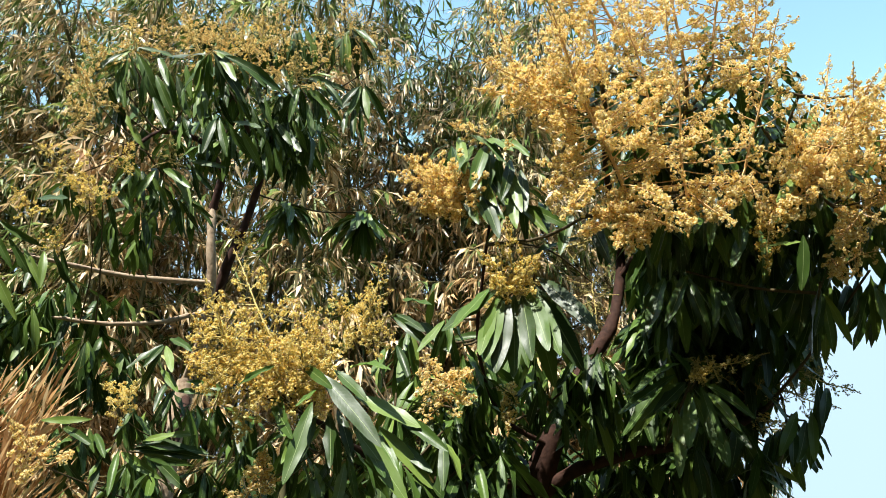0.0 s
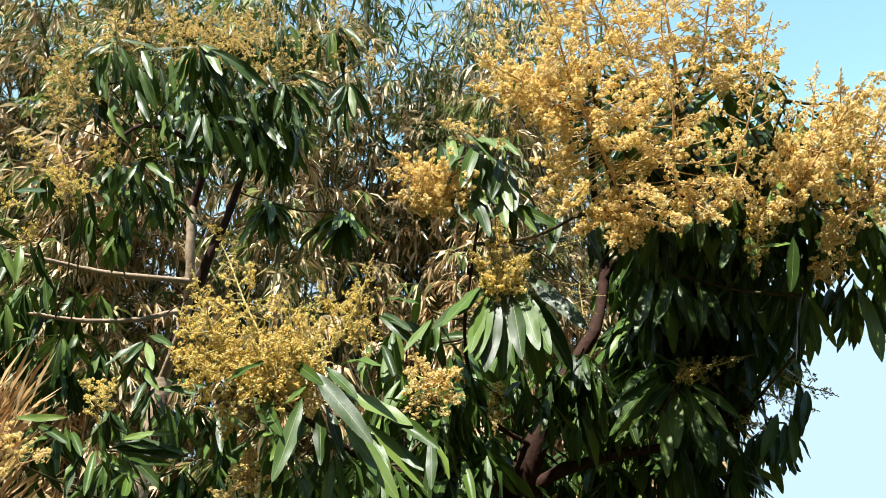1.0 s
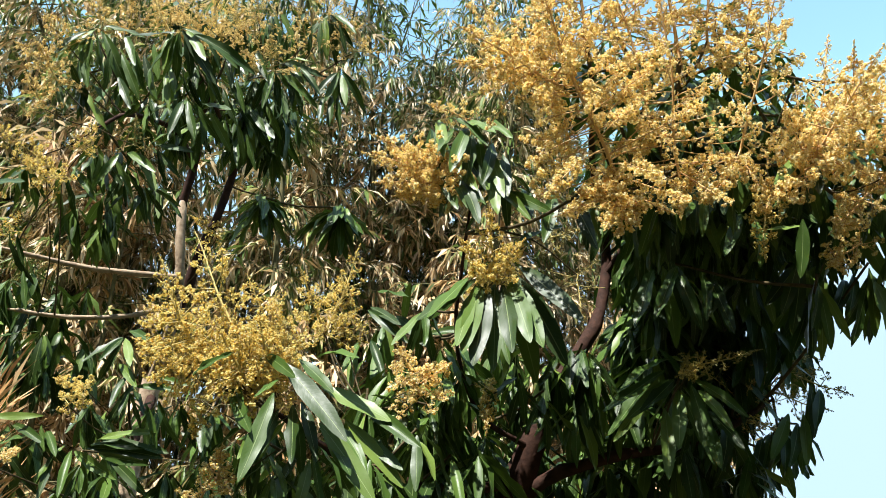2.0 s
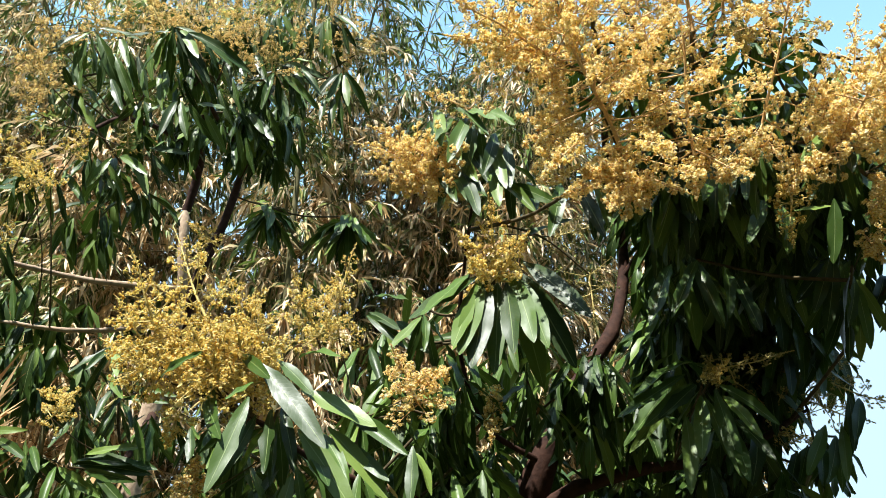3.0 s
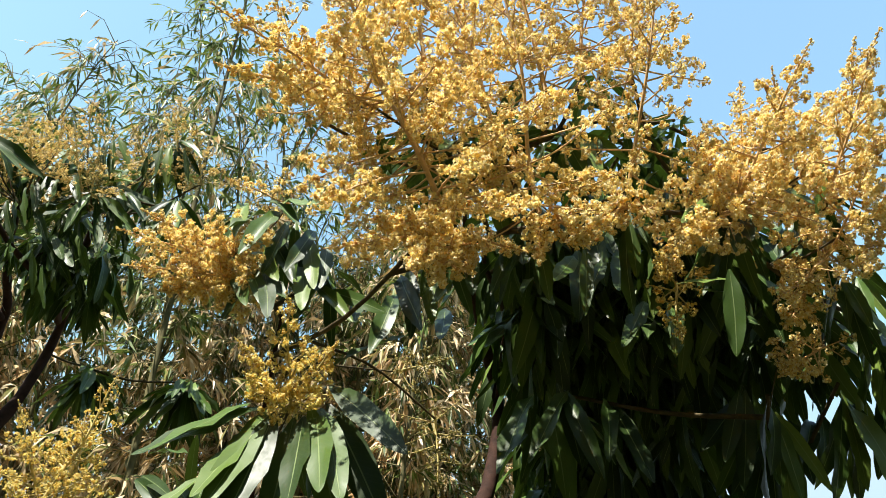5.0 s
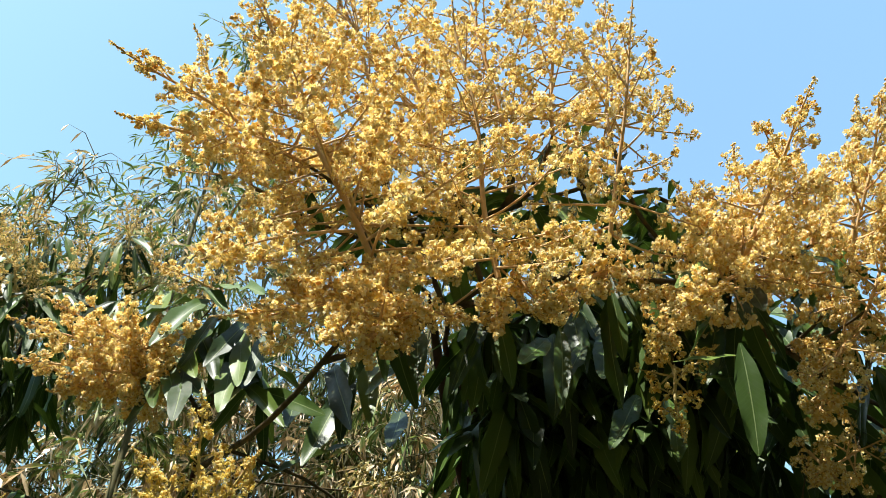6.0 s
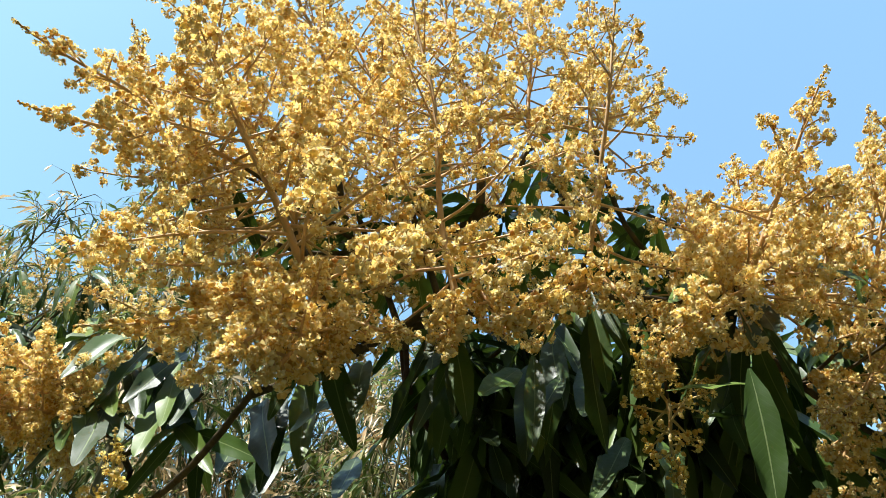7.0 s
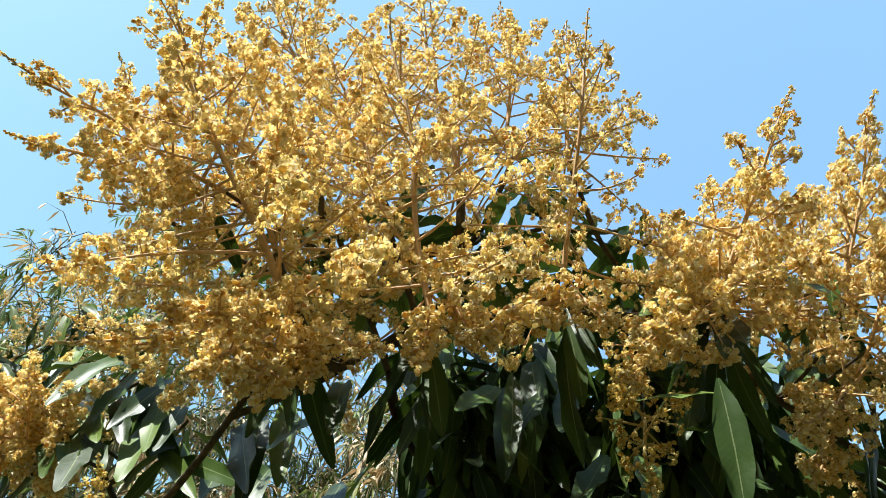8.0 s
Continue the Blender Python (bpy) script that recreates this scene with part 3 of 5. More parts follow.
mango = thing("mango_tree", (0.3, 3.0, 0.0), "mango tree in full flower with dark drooping leaves", "tree")
trunk_line = branch(mango, "trunk", [(0.3, 3.0, -0.1), (0.24, 3.0, 0.6), (0.24, 2.94, 1.2), (0.33, 2.88, 1.66), (0.46, 2.90, 1.94), (0.56, 2.95, 2.10)], 0.095, 0.030, MAT_BARK, "thick reddish-brown trunk", 14, 22)
BOUGHS = [
    trunk_line,
    branch(mango, "limb", [(0.50, 2.92, 2.00), (0.58, 2.96, 2.13), (0.7, 3.04, 2.33), (0.75, 3.1, 2.62), (0.66, 2.86, 2.87), (0.6, 2.55, 2.95)], 0.034, 0.011, MAT_BARK, "reddish-brown limb"),
    branch(mango, "limb", [(0.74, 3.09, 2.49), (0.86, 2.94, 2.66), (0.95, 2.63, 2.76), (1.1, 2.4, 2.75)], 0.012, 0.004, MAT_BARK, "thin brown limb"),
    branch(mango, "limb", [(0.30, 2.90, 1.55), (0.42, 2.86, 1.68), (0.66, 2.80, 1.76), (0.98, 2.84, 1.82), (1.3, 2.98, 1.98)], 0.030, 0.010, MAT_BARK, "reddish-brown limb"),
    branch(mango, "limb", [(0.75, 3.08, 2.63), (0.72, 2.69, 2.67), (0.62, 2.35, 2.60), (0.6, 2.12, 2.50)], 0.010, 0.004, MAT_BARK, "thin brown limb"),
]
BOUGHS += [
    branch(mango, "limb", [(0.36, 2.84, 1.8), (0.2, 2.72, 1.89), (0.12, 2.62, 2.13), (0.16, 2.45, 2.51)], 0.010, 0.005, MAT_BARK, "thin brown limb"),
    branch(mango, "limb", [(0.33, 2.91, 1.67), (0.05, 2.61, 1.65), (-0.2, 2.35, 1.72), (-0.36, 2.14, 1.82)], 0.02, 0.009, MAT_BARK, "thin brown limb"),
]
mango_far = thing("mango_tree", (-1.6, 4.0, 0.0), "younger mango tree with pale forked stems and few blossoms", "tree")
BOUGHS_FAR = [
    branch(mango_far, "trunk", [(-1.6, 4.0, -0.1), (-1.5, 4.05, 0.8), (-1.35, 4.06, 2.21)], 0.07, 0.05, MAT_BARK_PALE, "pale tan trunk", 12, 16),
]
BOUGHS_FAR += [
    branch(mango_far, "stem", [(-1.16, 3.72, 3.26), (-1.15, 3.32, 3.23), (-1.2, 2.98, 3.11), (-1.25, 2.83, 2.97)], 0.016, 0.007, MAT_BARK, "brown forked stem"),
    branch(mango_far, "stem", [(-0.98, 3.82, 3.31), (-0.85, 3.43, 3.19), (-0.85, 3.03, 3.14), (-0.85, 2.88, 3.17)], 0.016, 0.007, MAT_BARK, "brown forked stem"),
    branch(mango_far, "stem", [(-1.35, 4.06, 2.21), (-1.22, 3.87, 2.44), (-1.19, 3.8, 2.65), (-1.2, 3.77, 2.86), (-1.22, 3.79, 3.09)], 0.027, 0.022, MAT_BARK_PALE, "pale tan stem"),
    branch(mango_far, "stem", [(-1.22, 3.8, 3.07), (-1.15, 3.72, 3.28), (-1.05, 3.41, 3.34), (-0.9, 3.1, 3.35)], 0.022, 0.012, MAT_BARK, "brown forked stem"),
    branch(mango_far, "stem", [(-1.3, 4.04, 2.36), (-1.14, 3.88, 2.78), (-1.08, 3.91, 3.0), (-0.99, 3.87, 3.29), (-0.82, 3.51, 3.37), (-0.7, 3.25, 3.42)], 0.03, 0.012, MAT_BARK, "brown forked stem"),
]
BOUGHS_FAR += [
    branch(mango_far, "branch", [(-1.19, 3.78, 2.66), (-1.5, 3.6, 2.64), (-1.67, 3.5, 2.65), (-2.0, 3.19, 2.66)], 0.015, 0.010, MAT_BARK_PALE, "pale level branch"),
    branch(mango_far, "branch", [(-1.22, 3.85, 2.45), (-1.2, 3.67, 2.47), (-1.33, 3.53, 2.4), (-1.53, 3.43, 2.37), (-1.75, 3.33, 2.38)], 0.014, 0.009, MAT_BARK_PALE, "pale level branch"),
    branch(mango_far, "branch", [(-1.34, 4.05, 2.11), (-1.2, 3.58, 1.95), (-1.05, 3.1, 1.81)], 0.025, 0.012, MAT_BARK, "thin brown branch"),
]


def inner_leaves(tree, boxes, seed, length, low=-88, high=-15):
    """The mass of leaves inside and behind the crown, in bunches."""
    r = np.random.default_rng(seed)
    mats = []
    for x0, x1, y0, y1, z0, z1, bunches in boxes:
        for k in range(bunches):
            c = (r.uniform(x0, x1), r.uniform(y0, y1), r.uniform(z0, z1))
            mats += leaf_bunch(c, int(r.integers(7, 12)), length, low, high, r=r)
    part("foliage", joined_leaves("foliage", mats, MAT_LEAF, r), tree, "dense dark drooping inner leaves", kind="stuff")


inner_leaves(mango, [
    (0.85, 1.3, 2.92, 3.42, 2.15, 2.75, 90),
    (0.75, 1.25, 2.61, 2.81, 2.35, 2.60, 6),
    (0.95, 1.4, 2.70, 3.20, 2.43, 2.73, 24),
    (0.8, 1.15, 2.96, 3.46, 1.91, 2.36, 50),
    (-0.3, 0.9, 2.87, 3.52, 1.35, 1.90, 110),
    (0.72, 1.45, 2.57, 3.17, 2.72, 2.92, 62),
    (0.74, 1.5, 2.60, 3.05, 2.86, 3.11, 66),
    (0.66, 0.95, 2.32, 2.67, 2.66, 2.90, 18),
    (0.9, 1.3, 2.37, 2.67, 2.68, 2.93, 12),
    (0.44, 0.60, 2.66, 2.84, 1.92, 2.14, 6),
    (0.8, 1.35, 2.66, 3.16, 2.78, 2.98, 20),
    (1.0, 1.38, 2.69, 3.19, 2.48, 2.83, 26),
], 31, 0.21)
inner_leaves(mango, [
    (-0.5, 0.1, 2.33, 2.83, 1.32, 1.74, 36),
    (-0.2, 0.4, 2.77, 3.27, 1.78, 2.28, 22),
    (0.3, 0.55, 2.75, 2.95, 1.95, 2.2, 4),
    (0.70, 1.35, 2.25, 2.60, 2.50, 2.80, 70),
    (0.76, 1.35, 2.45, 2.95, 2.60, 2.95, 90),
    (0.62, 1.2, 2.75, 3.05, 1.55, 2.0, 36),
    (0.8, 1.3, 2.85, 3.35, 2.05, 2.45, 40),
    (-0.1, 0.2, 2.5, 2.75, 1.55, 2.1, 18),
], 33, 0.21)
inner_leaves(mango_far, [
    (-2.7, -1.5, 3.22, 3.82, 2.15, 2.65, 90),
    (-2.0, -0.6, 3.02, 3.72, 1.32, 2.02, 90),
    (-1.35, -0.62, 3.12, 3.5, 3.22, 3.5, 30),
    (-1.65, -1.15, 3.05, 3.4, 2.8, 3.05, 10),
    # bunches out of view on the left, added to shade the leaves below
    (-2.75, -2.0, 2.75, 3.2, 2.65, 3.1, 44),
    (-1.3, -0.6, 3.5, 3.8, 3.93, 4.13, 24),
], 32, 0.2)

# leafy shoots, crown: place, leaves, length, lowest and highest slope
for x, y, z, n, ln, low, high in [
    (0.49, 1.94, 2.4, 4, 0.155, -88, -45),
    (0.64, 1.92, 2.4, 4, 0.155, -88, -50),
    (0.81, 1.93, 2.46, 4, 0.155, -88, -50),
    (1.02, 1.96, 2.45, 5, 0.155, -85, -40),
    (0.52, 2.0, 2.66, 7, 0.155, -40, 30),
    (0.74, 2.0, 2.69, 7, 0.155, -50, 30),
    (0.95, 2.04, 2.64, 7, 0.155, -50, 20),
    (1.26, 2.04, 2.6, 7, 0.155, -60, 10),
    (1.27, 2.14, 2.59, 8, 0.19, -80, 0),
    (1.39, 2.22, 2.39, 9, 0.22, -85, -40),
    (1.29, 2.11, 2.44, 8, 0.155, -85, -30),
    (0.03, 2.42, 2.79, 8, 0.2, -70, 0),
]:
    shoot(mango, BOUGHS, (x, y, z), n, ln, low, high)

# leafy shoots, behind the crown: place, leaves, length, lowest and highest slope
for x, y, z, n, ln, low, high in [
    (0.76, 2.11, 2.82, 6, 0.17, -60, 20),
    (0.92, 2.11, 2.87, 6, 0.17, -60, 20),
    (1.04, 2.11, 2.85, 6, 0.17, -60, 20),
    (1.15, 2.15, 2.81, 6, 0.17, -60, 10),
    (0.61, 2.12, 2.74, 6, 0.17, -60, 10),
    (1.29, 2.16, 2.82, 6, 0.17, -60, 10),
    (0.89, 2.12, 3.02, 7, 0.16, -40, 40),
    (0.47, 2.17, 2.79, 7, 0.17, -60, 10),
    (1.09, 2.23, 2.71, 6, 0.18, -80, -20),
    (1.19, 2.28, 2.68, 6, 0.18, -80, -20),
    (1.01, 2.18, 2.71, 6, 0.18, -80, -20),
]:
    shoot(mango, BOUGHS, (x, y, z), n, ln, low, high)

# leafy shoots, top of the leaves: place, leaves, length, lowest and highest slope
for x, y, z, n, ln, low, high in [
    (0.46, 2.25, 2.92, 9, 0.18, -45, 25),
    (0.49, 2.44, 3.04, 9, 0.19, -45, 25),
    (0.58, 2.25, 2.9, 9, 0.18, -45, 25),
    (0.62, 2.43, 3.11, 9, 0.19, -45, 25),
    (0.67, 2.25, 2.95, 9, 0.18, -45, 25),
    (0.78, 2.44, 3.06, 9, 0.19, -45, 25),
    (0.8, 2.26, 2.88, 9, 0.18, -45, 25),
    (0.89, 2.43, 3.11, 9, 0.19, -45, 25),
    (0.94, 2.25, 2.91, 9, 0.18, -45, 25),
    (1.06, 2.43, 3.11, 9, 0.19, -45, 25),
    (1.03, 2.26, 2.89, 9, 0.18, -45, 25),
    (1.18, 2.43, 3.11, 9, 0.19, -45, 25),
    (0.8, 2.33, 2.72, 9, 0.19, -70, -10),
]:
    shoot(mango, BOUGHS, (x, y, z), n, ln, low, high)

# leafy shoots, top of the leaves: place, leaves, length, lowest and highest slope
for x, y, z, n, ln, low, high in [
    (0.88, 2.37, 2.82, 9, 0.19, -70, -10),
    (1.31, 2.46, 2.87, 9, 0.2, -80, -20),
]:
    shoot(mango, BOUGHS, (x, y, z), n, ln, low, high)

# leafy shoots, lower limb cover: place, leaves, length, lowest and highest slope
for x, y, z, n, ln, low, high in [
    (-0.17, 2.25, 1.75, 10, 0.2, -80, -10),
    (-0.07, 2.35, 1.71, 9, 0.2, -80, -10),
    (-0.27, 2.2, 1.76, 8, 0.2, -80, -15),
    (-0.36, 2.2, 1.71, 8, 0.19, -80, -15),
]:
    shoot(mango, BOUGHS, (x, y, z), n, ln, low, high)

# leafy shoots, right behind: place, leaves, length, lowest and highest slope
for x, y, z, n, ln, low, high in [
    (1.41, 2.4, 2.54, 9, 0.2, -80, -15),
    (1.39, 2.44, 2.6, 9, 0.2, -80, -15),
    (1.49, 2.4, 2.59, 9, 0.2, -80, -15),
    (1.35, 2.49, 2.61, 8, 0.2, -80, -15),
    (1.5, 2.5, 2.56, 9, 0.2, -80, -15),
    (1.57, 2.43, 2.7, 8, 0.2, -80, -15),
]:
    shoot(mango, BOUGHS, (x, y, z), n, ln, low, high)

# leafy shoots, right hanging: place, leaves, length, lowest and highest slope
for x, y, z, n, ln, low, high in [
    (1.38, 2.4, 2.52, 9, 0.22, -88, -45),
    (1.36, 2.5, 2.52, 8, 0.22, -88, -45),
    (1.32, 2.28, 2.28, 8, 0.25, -89, -60),
    (1.14, 2.24, 2.23, 7, 0.22, -89, -60),
    (1.47, 2.32, 2.39, 9, 0.25, -89, -55),
]:
    shoot(mango, BOUGHS, (x, y, z), n, ln, low, high)

# leafy shoots, right edge: place, leaves, length, lowest and highest slope
for x, y, z, n, ln, low, high in [
    (1.38, 3.23, 2.18, 9, 0.22, -85, -40),
    (1.54, 3.22, 2.29, 9, 0.22, -85, -40),
    (1.43, 3.27, 1.89, 10, 0.22, -85, -35),
    (1.34, 3.28, 1.81, 9, 0.22, -85, -30),
    (1.15, 3.26, 1.95, 9, 0.22, -85, -40),
    (1.03, 3.28, 1.77, 8, 0.2, -85, -30),
]:
    shoot(mango, BOUGHS, (x, y, z), n, ln, low, high)

# leafy shoots, low: place, leaves, length, lowest and highest slope
for x, y, z, n, ln, low, high in [
    (-0.15, 2.48, 1.93, 9, 0.22, -70, 0),
    (0.13, 2.69, 1.87, 10, 0.22, -85, -30),
    (-0.32, 2.31, 1.68, 9, 0.23, -60, 20),
    (1.17, 2.97, 2.03, 10, 0.24, -85, -40),
    (1.42, 3.18, 1.94, 10, 0.22, -85, -40),
    (1.03, 2.9, 1.74, 9, 0.22, -85, -30),
    (-0.44, 2.29, 1.81, 8, 0.2, -80, -20),
    (0.26, 2.39, 2.63, 8, 0.2, -85, -20),
]:
    shoot(mango, BOUGHS, (x, y, z), n, ln, low, high)

# flower panicles, crown: base, tip, width, form, blossoms
for bx, by, bz, tx, ty, tz, w, form, tint in [
    (0.49, 1.89, 2.36, 0.25, 1.72, 2.84, 1.0, "full", "cream"),
    (0.46, 1.92, 2.49, 0.28, 1.8, 2.9, 1.0, "full", "cream"),
    (0.37, 1.91, 2.63, 0.08, 1.77, 2.72, 0.8, "full", "cream"),
    (0.3, 1.93, 2.68, 0.08, 1.86, 2.67, 0.9, "slim", "cream"),
    (0.64, 1.87, 2.36, 0.59, 1.72, 2.83, 0.95, "airy", "cream"),
    (0.8, 1.88, 2.43, 0.88, 1.68, 2.8, 0.8, "airy", "cream"),
    (0.71, 1.97, 2.74, 0.61, 1.84, 3.4, 1.0, "airy", "cream"),
    (0.56, 2.02, 2.87, 0.24, 1.88, 3.47, 0.9, "full", "cream"),
    (0.79, 1.97, 2.8, 0.84, 1.85, 3.31, 0.9, "full", "cream"),
    (0.47, 2.04, 2.86, 0.39, 1.93, 3.52, 1.0, "airy", "cream"),
    (0.87, 1.92, 2.74, 0.92, 1.82, 3.14, 0.9, "airy", "cream"),
    (0.6, 1.92, 2.54, 0.5, 1.82, 2.96, 0.9, "airy", "cream"),
    (0.27, 2.0, 2.67, 0.11, 1.89, 3.02, 0.9, "airy", "cream"),
]:
    panicle(mango, BOUGHS, (bx, by, bz), (tx, ty, tz), form, tint, w)

# flower panicles, right: base, tip, width, form, blossoms
for bx, by, bz, tx, ty, tz, w, form, tint in [
    (1.0, 1.91, 2.43, 1.11, 1.72, 2.65, 0.85, "full", "cream"),
    (1.0, 1.91, 2.42, 0.83, 1.83, 2.28, 0.8, "full", "cream"),
    (1.21, 1.96, 2.48, 1.31, 1.79, 2.78, 0.7, "full", "cream"),
    (1.2, 1.97, 2.4, 1.3, 1.84, 2.6, 0.8, "full", "cream"),
    (1.21, 2.02, 2.4, 1.02, 1.93, 2.24, 0.8, "airy", "cream"),
    (1.21, 2.01, 2.59, 1.28, 1.97, 2.79, 0.9, "airy", "cream"),
    (1.19, 2.04, 2.56, 1.15, 1.87, 2.76, 0.8, "full", "cream"),
]:
    panicle(mango, BOUGHS, (bx, by, bz), (tx, ty, tz), form, tint, w)

# flower panicles, right: base, tip, width, form, blossoms
for bx, by, bz, tx, ty, tz, w, form, tint in [
    (1.34, 2.08, 2.65, 1.45, 1.95, 2.96, 0.8, "full", "cream"),
    (1.35, 2.11, 2.47, 1.36, 2.0, 2.53, 0.9, "full", "cream"),
    (1.25, 2.18, 2.31, 1.11, 2.14, 2.21, 0.8, "airy", "cream"),
    (1.13, 2.13, 2.27, 1.14, 2.09, 2.18, 1.0, "airy", "cream"),
    (1.00, 1.95, 2.45, 1.02, 1.95, 2.69, 0.9, "airy", "cream"),
    (1.02, 1.96, 2.45, 1.18, 2.00, 2.87, 0.8, "airy", "cream"),
    (1.03, 1.95, 2.45, 1.10, 1.95, 2.66, 0.9, "airy", "cream"),
    (1.00, 1.93, 2.43, 0.92, 1.88, 2.58, 0.9, "airy", "cream"),
]:
    panicle(mango, BOUGHS, (bx, by, bz), (tx, ty, tz), form, tint, w)

# flower panicles, middle: base, tip, width, form, blossoms
for bx, by, bz, tx, ty, tz, w, form, tint in [
    (0.1, 2.37, 2.58, -0.18, 2.27, 2.61, 0.85, "full", "cream"),
    (0.08, 2.37, 2.54, -0.08, 2.31, 2.48, 1.0, "full", "cream"),
    (0.08, 2.36, 2.59, -0.15, 2.3, 2.68, 1.1, "full", "cream"),
    (0.07, 2.35, 2.55, -0.15, 2.26, 2.51, 1.0, "full", "cream"),
    (0.1, 2.37, 2.56, 0.0, 2.31, 2.65, 1.1, "full", "cream"),
    (0.16, 2.37, 2.78, 0.01, 2.32, 2.81, 0.9, "airy", "cream"),
    (0.01, 2.44, 1.9, -0.06, 2.3, 2.03, 1.2, "full", "cream"),
    (0.01, 2.44, 1.94, 0.1, 2.37, 1.99, 1.1, "airy", "cream"),
    (0.22, 2.55, 1.95, 0.21, 2.54, 1.8, 0.9, "slim", "cream"),
]:
    panicle(mango, BOUGHS, (bx, by, bz), (tx, ty, tz), form, tint, w)

# flower panicles, middle: base, tip, width, form, blossoms
for bx, by, bz, tx, ty, tz, w, form, tint in [
    (0.52, 2.58, 2.33, 0.52, 2.55, 2.13, 1.2, "young", "olive"),
    (0.42, 2.61, 2.46, 0.57, 2.61, 2.5, 1.2, "young", "olive"),
]:
    panicle(mango, BOUGHS, (bx, by, bz), (tx, ty, tz), form, tint, w)

# flower panicles, gold: base, tip, width, form, blossoms
for bx, by, bz, tx, ty, tz, w, form, tint in [
    (-0.41, 2.06, 1.91, -0.62, 2.13, 2.31, 0.9, "lace", "gold"),
    (-0.4, 2.06, 1.92, -0.67, 2.12, 2.01, 1.0, "lace", "gold"),
    (-0.37, 2.06, 1.92, -0.36, 2.05, 2.11, 1.0, "lace", "gold"),
    (-0.41, 2.04, 1.87, -0.48, 1.96, 2.01, 1.1, "lace", "gold"),
    (-0.36, 2.08, 1.87, -0.37, 1.96, 2.01, 1.2, "lace", "gold"),
    (-0.43, 2.06, 1.87, -0.44, 1.98, 2.04, 1.1, "lace", "gold"),
    (-0.48, 2.08, 1.9, -0.55, 2.02, 1.99, 1.1, "lace", "gold"),
    (-0.36, 2.09, 1.99, -0.45, 2.1, 2.17, 1.1, "lace", "gold"),
]:
    panicle(mango, BOUGHS, (bx, by, bz), (tx, ty, tz), form, tint, w)

# flower panicles, gold: base, tip, width, form, blossoms
for bx, by, bz, tx, ty, tz, w, form, tint in [
    (-0.57, 2.12, 1.95, -0.66, 2.15, 2.12, 1.1, "lace", "gold"),
    (-0.33, 2.12, 1.98, -0.38, 2.02, 1.99, 1.1, "lace", "gold"),
    (-0.34, 2.08, 1.87, -0.3, 2.05, 1.98, 1.1, "lace", "gold"),
    (-0.37, 2.05, 1.84, -0.38, 1.96, 1.91, 1.2, "lace", "gold"),
    (-0.24, 2.58, 2.12, -0.26, 2.55, 2.32, 1.1, "lace", "gold"),
    (-0.58, 2.10, 1.93, -0.70, 2.08, 2.10, 1.2, "lace", "gold"),
    (-0.57, 2.08, 1.90, -0.72, 2.06, 1.98, 1.2, "lace", "gold"),
    (-0.55, 2.08, 1.93, -0.66, 2.04, 2.20, 1.1, "lace", "gold"),
    (-0.50, 2.06, 1.90, -0.61, 2.00, 1.92, 1.2, "lace", "gold"),
]:
    panicle(mango, BOUGHS, (bx, by, bz), (tx, ty, tz), form, tint, w)

# flower panicles, gold: base, tip, width, form, blossoms
for bx, by, bz, tx, ty, tz, w, form, tint in [
    (-0.3, 2.56, 2.1, -0.18, 2.55, 2.4, 0.9, "lace", "gold"),
    (-0.3, 2.56, 2.11, -0.38, 2.53, 2.33, 1.1, "lace", "gold"),
    (-0.55, 2.19, 1.84, -0.56, 2.15, 1.75, 1.3, "lace", "gold"),
    (-0.5, 2.21, 1.65, -0.49, 2.15, 1.74, 1.2, "lace", "cream"),
    (-0.55, 2.22, 1.58, -0.48, 2.15, 1.73, 1.1, "lace", "cream"),
]:
    panicle(mango, BOUGHS, (bx, by, bz), (tx, ty, tz), form, tint, w)

# flower panicles, lower crown: base, tip, width, form, blossoms
for bx, by, bz, tx, ty, tz, w, form, tint in [
    (0.50, 1.87, 2.32, 0.31, 1.80, 2.22, 0.6, "slim", "cream"),
    (0.49, 1.86, 2.31, 0.42, 1.80, 2.19, 1, "full", "cream"),
    (0.48, 1.87, 2.34, 0.37, 1.82, 2.29, 0.8, "full", "cream"),
    (0.50, 1.86, 2.29, 0.46, 1.82, 2.18, 1, "airy", "cream"),
    (0.53, 1.86, 2.30, 0.60, 1.82, 2.24, 0.8, "slim", "cream"),
    (0.51, 1.86, 2.29, 0.52, 1.84, 2.21, 0.9, "slim", "cream"),
    (0.64, 1.88, 2.35, 0.62, 1.84, 2.24, 1, "slim", "cream"),
    (0.66, 1.88, 2.38, 0.70, 1.84, 2.27, 0.9, "airy", "cream"),
    (0.79, 1.88, 2.39, 0.67, 1.83, 2.27, 0.7, "slim", "cream"),
    (0.81, 1.88, 2.40, 0.83, 1.84, 2.30, 0.9, "airy", "cream"),
    (0.87, 1.90, 2.36, 0.95, 1.84, 2.33, 0.6, "slim", "cream"),
    (0.89, 1.92, 2.36, 0.85, 1.90, 2.27, 0.9, "airy", "cream"),
]:
    panicle(mango, BOUGHS, (bx, by, bz), (tx, ty, tz), form, tint, w)

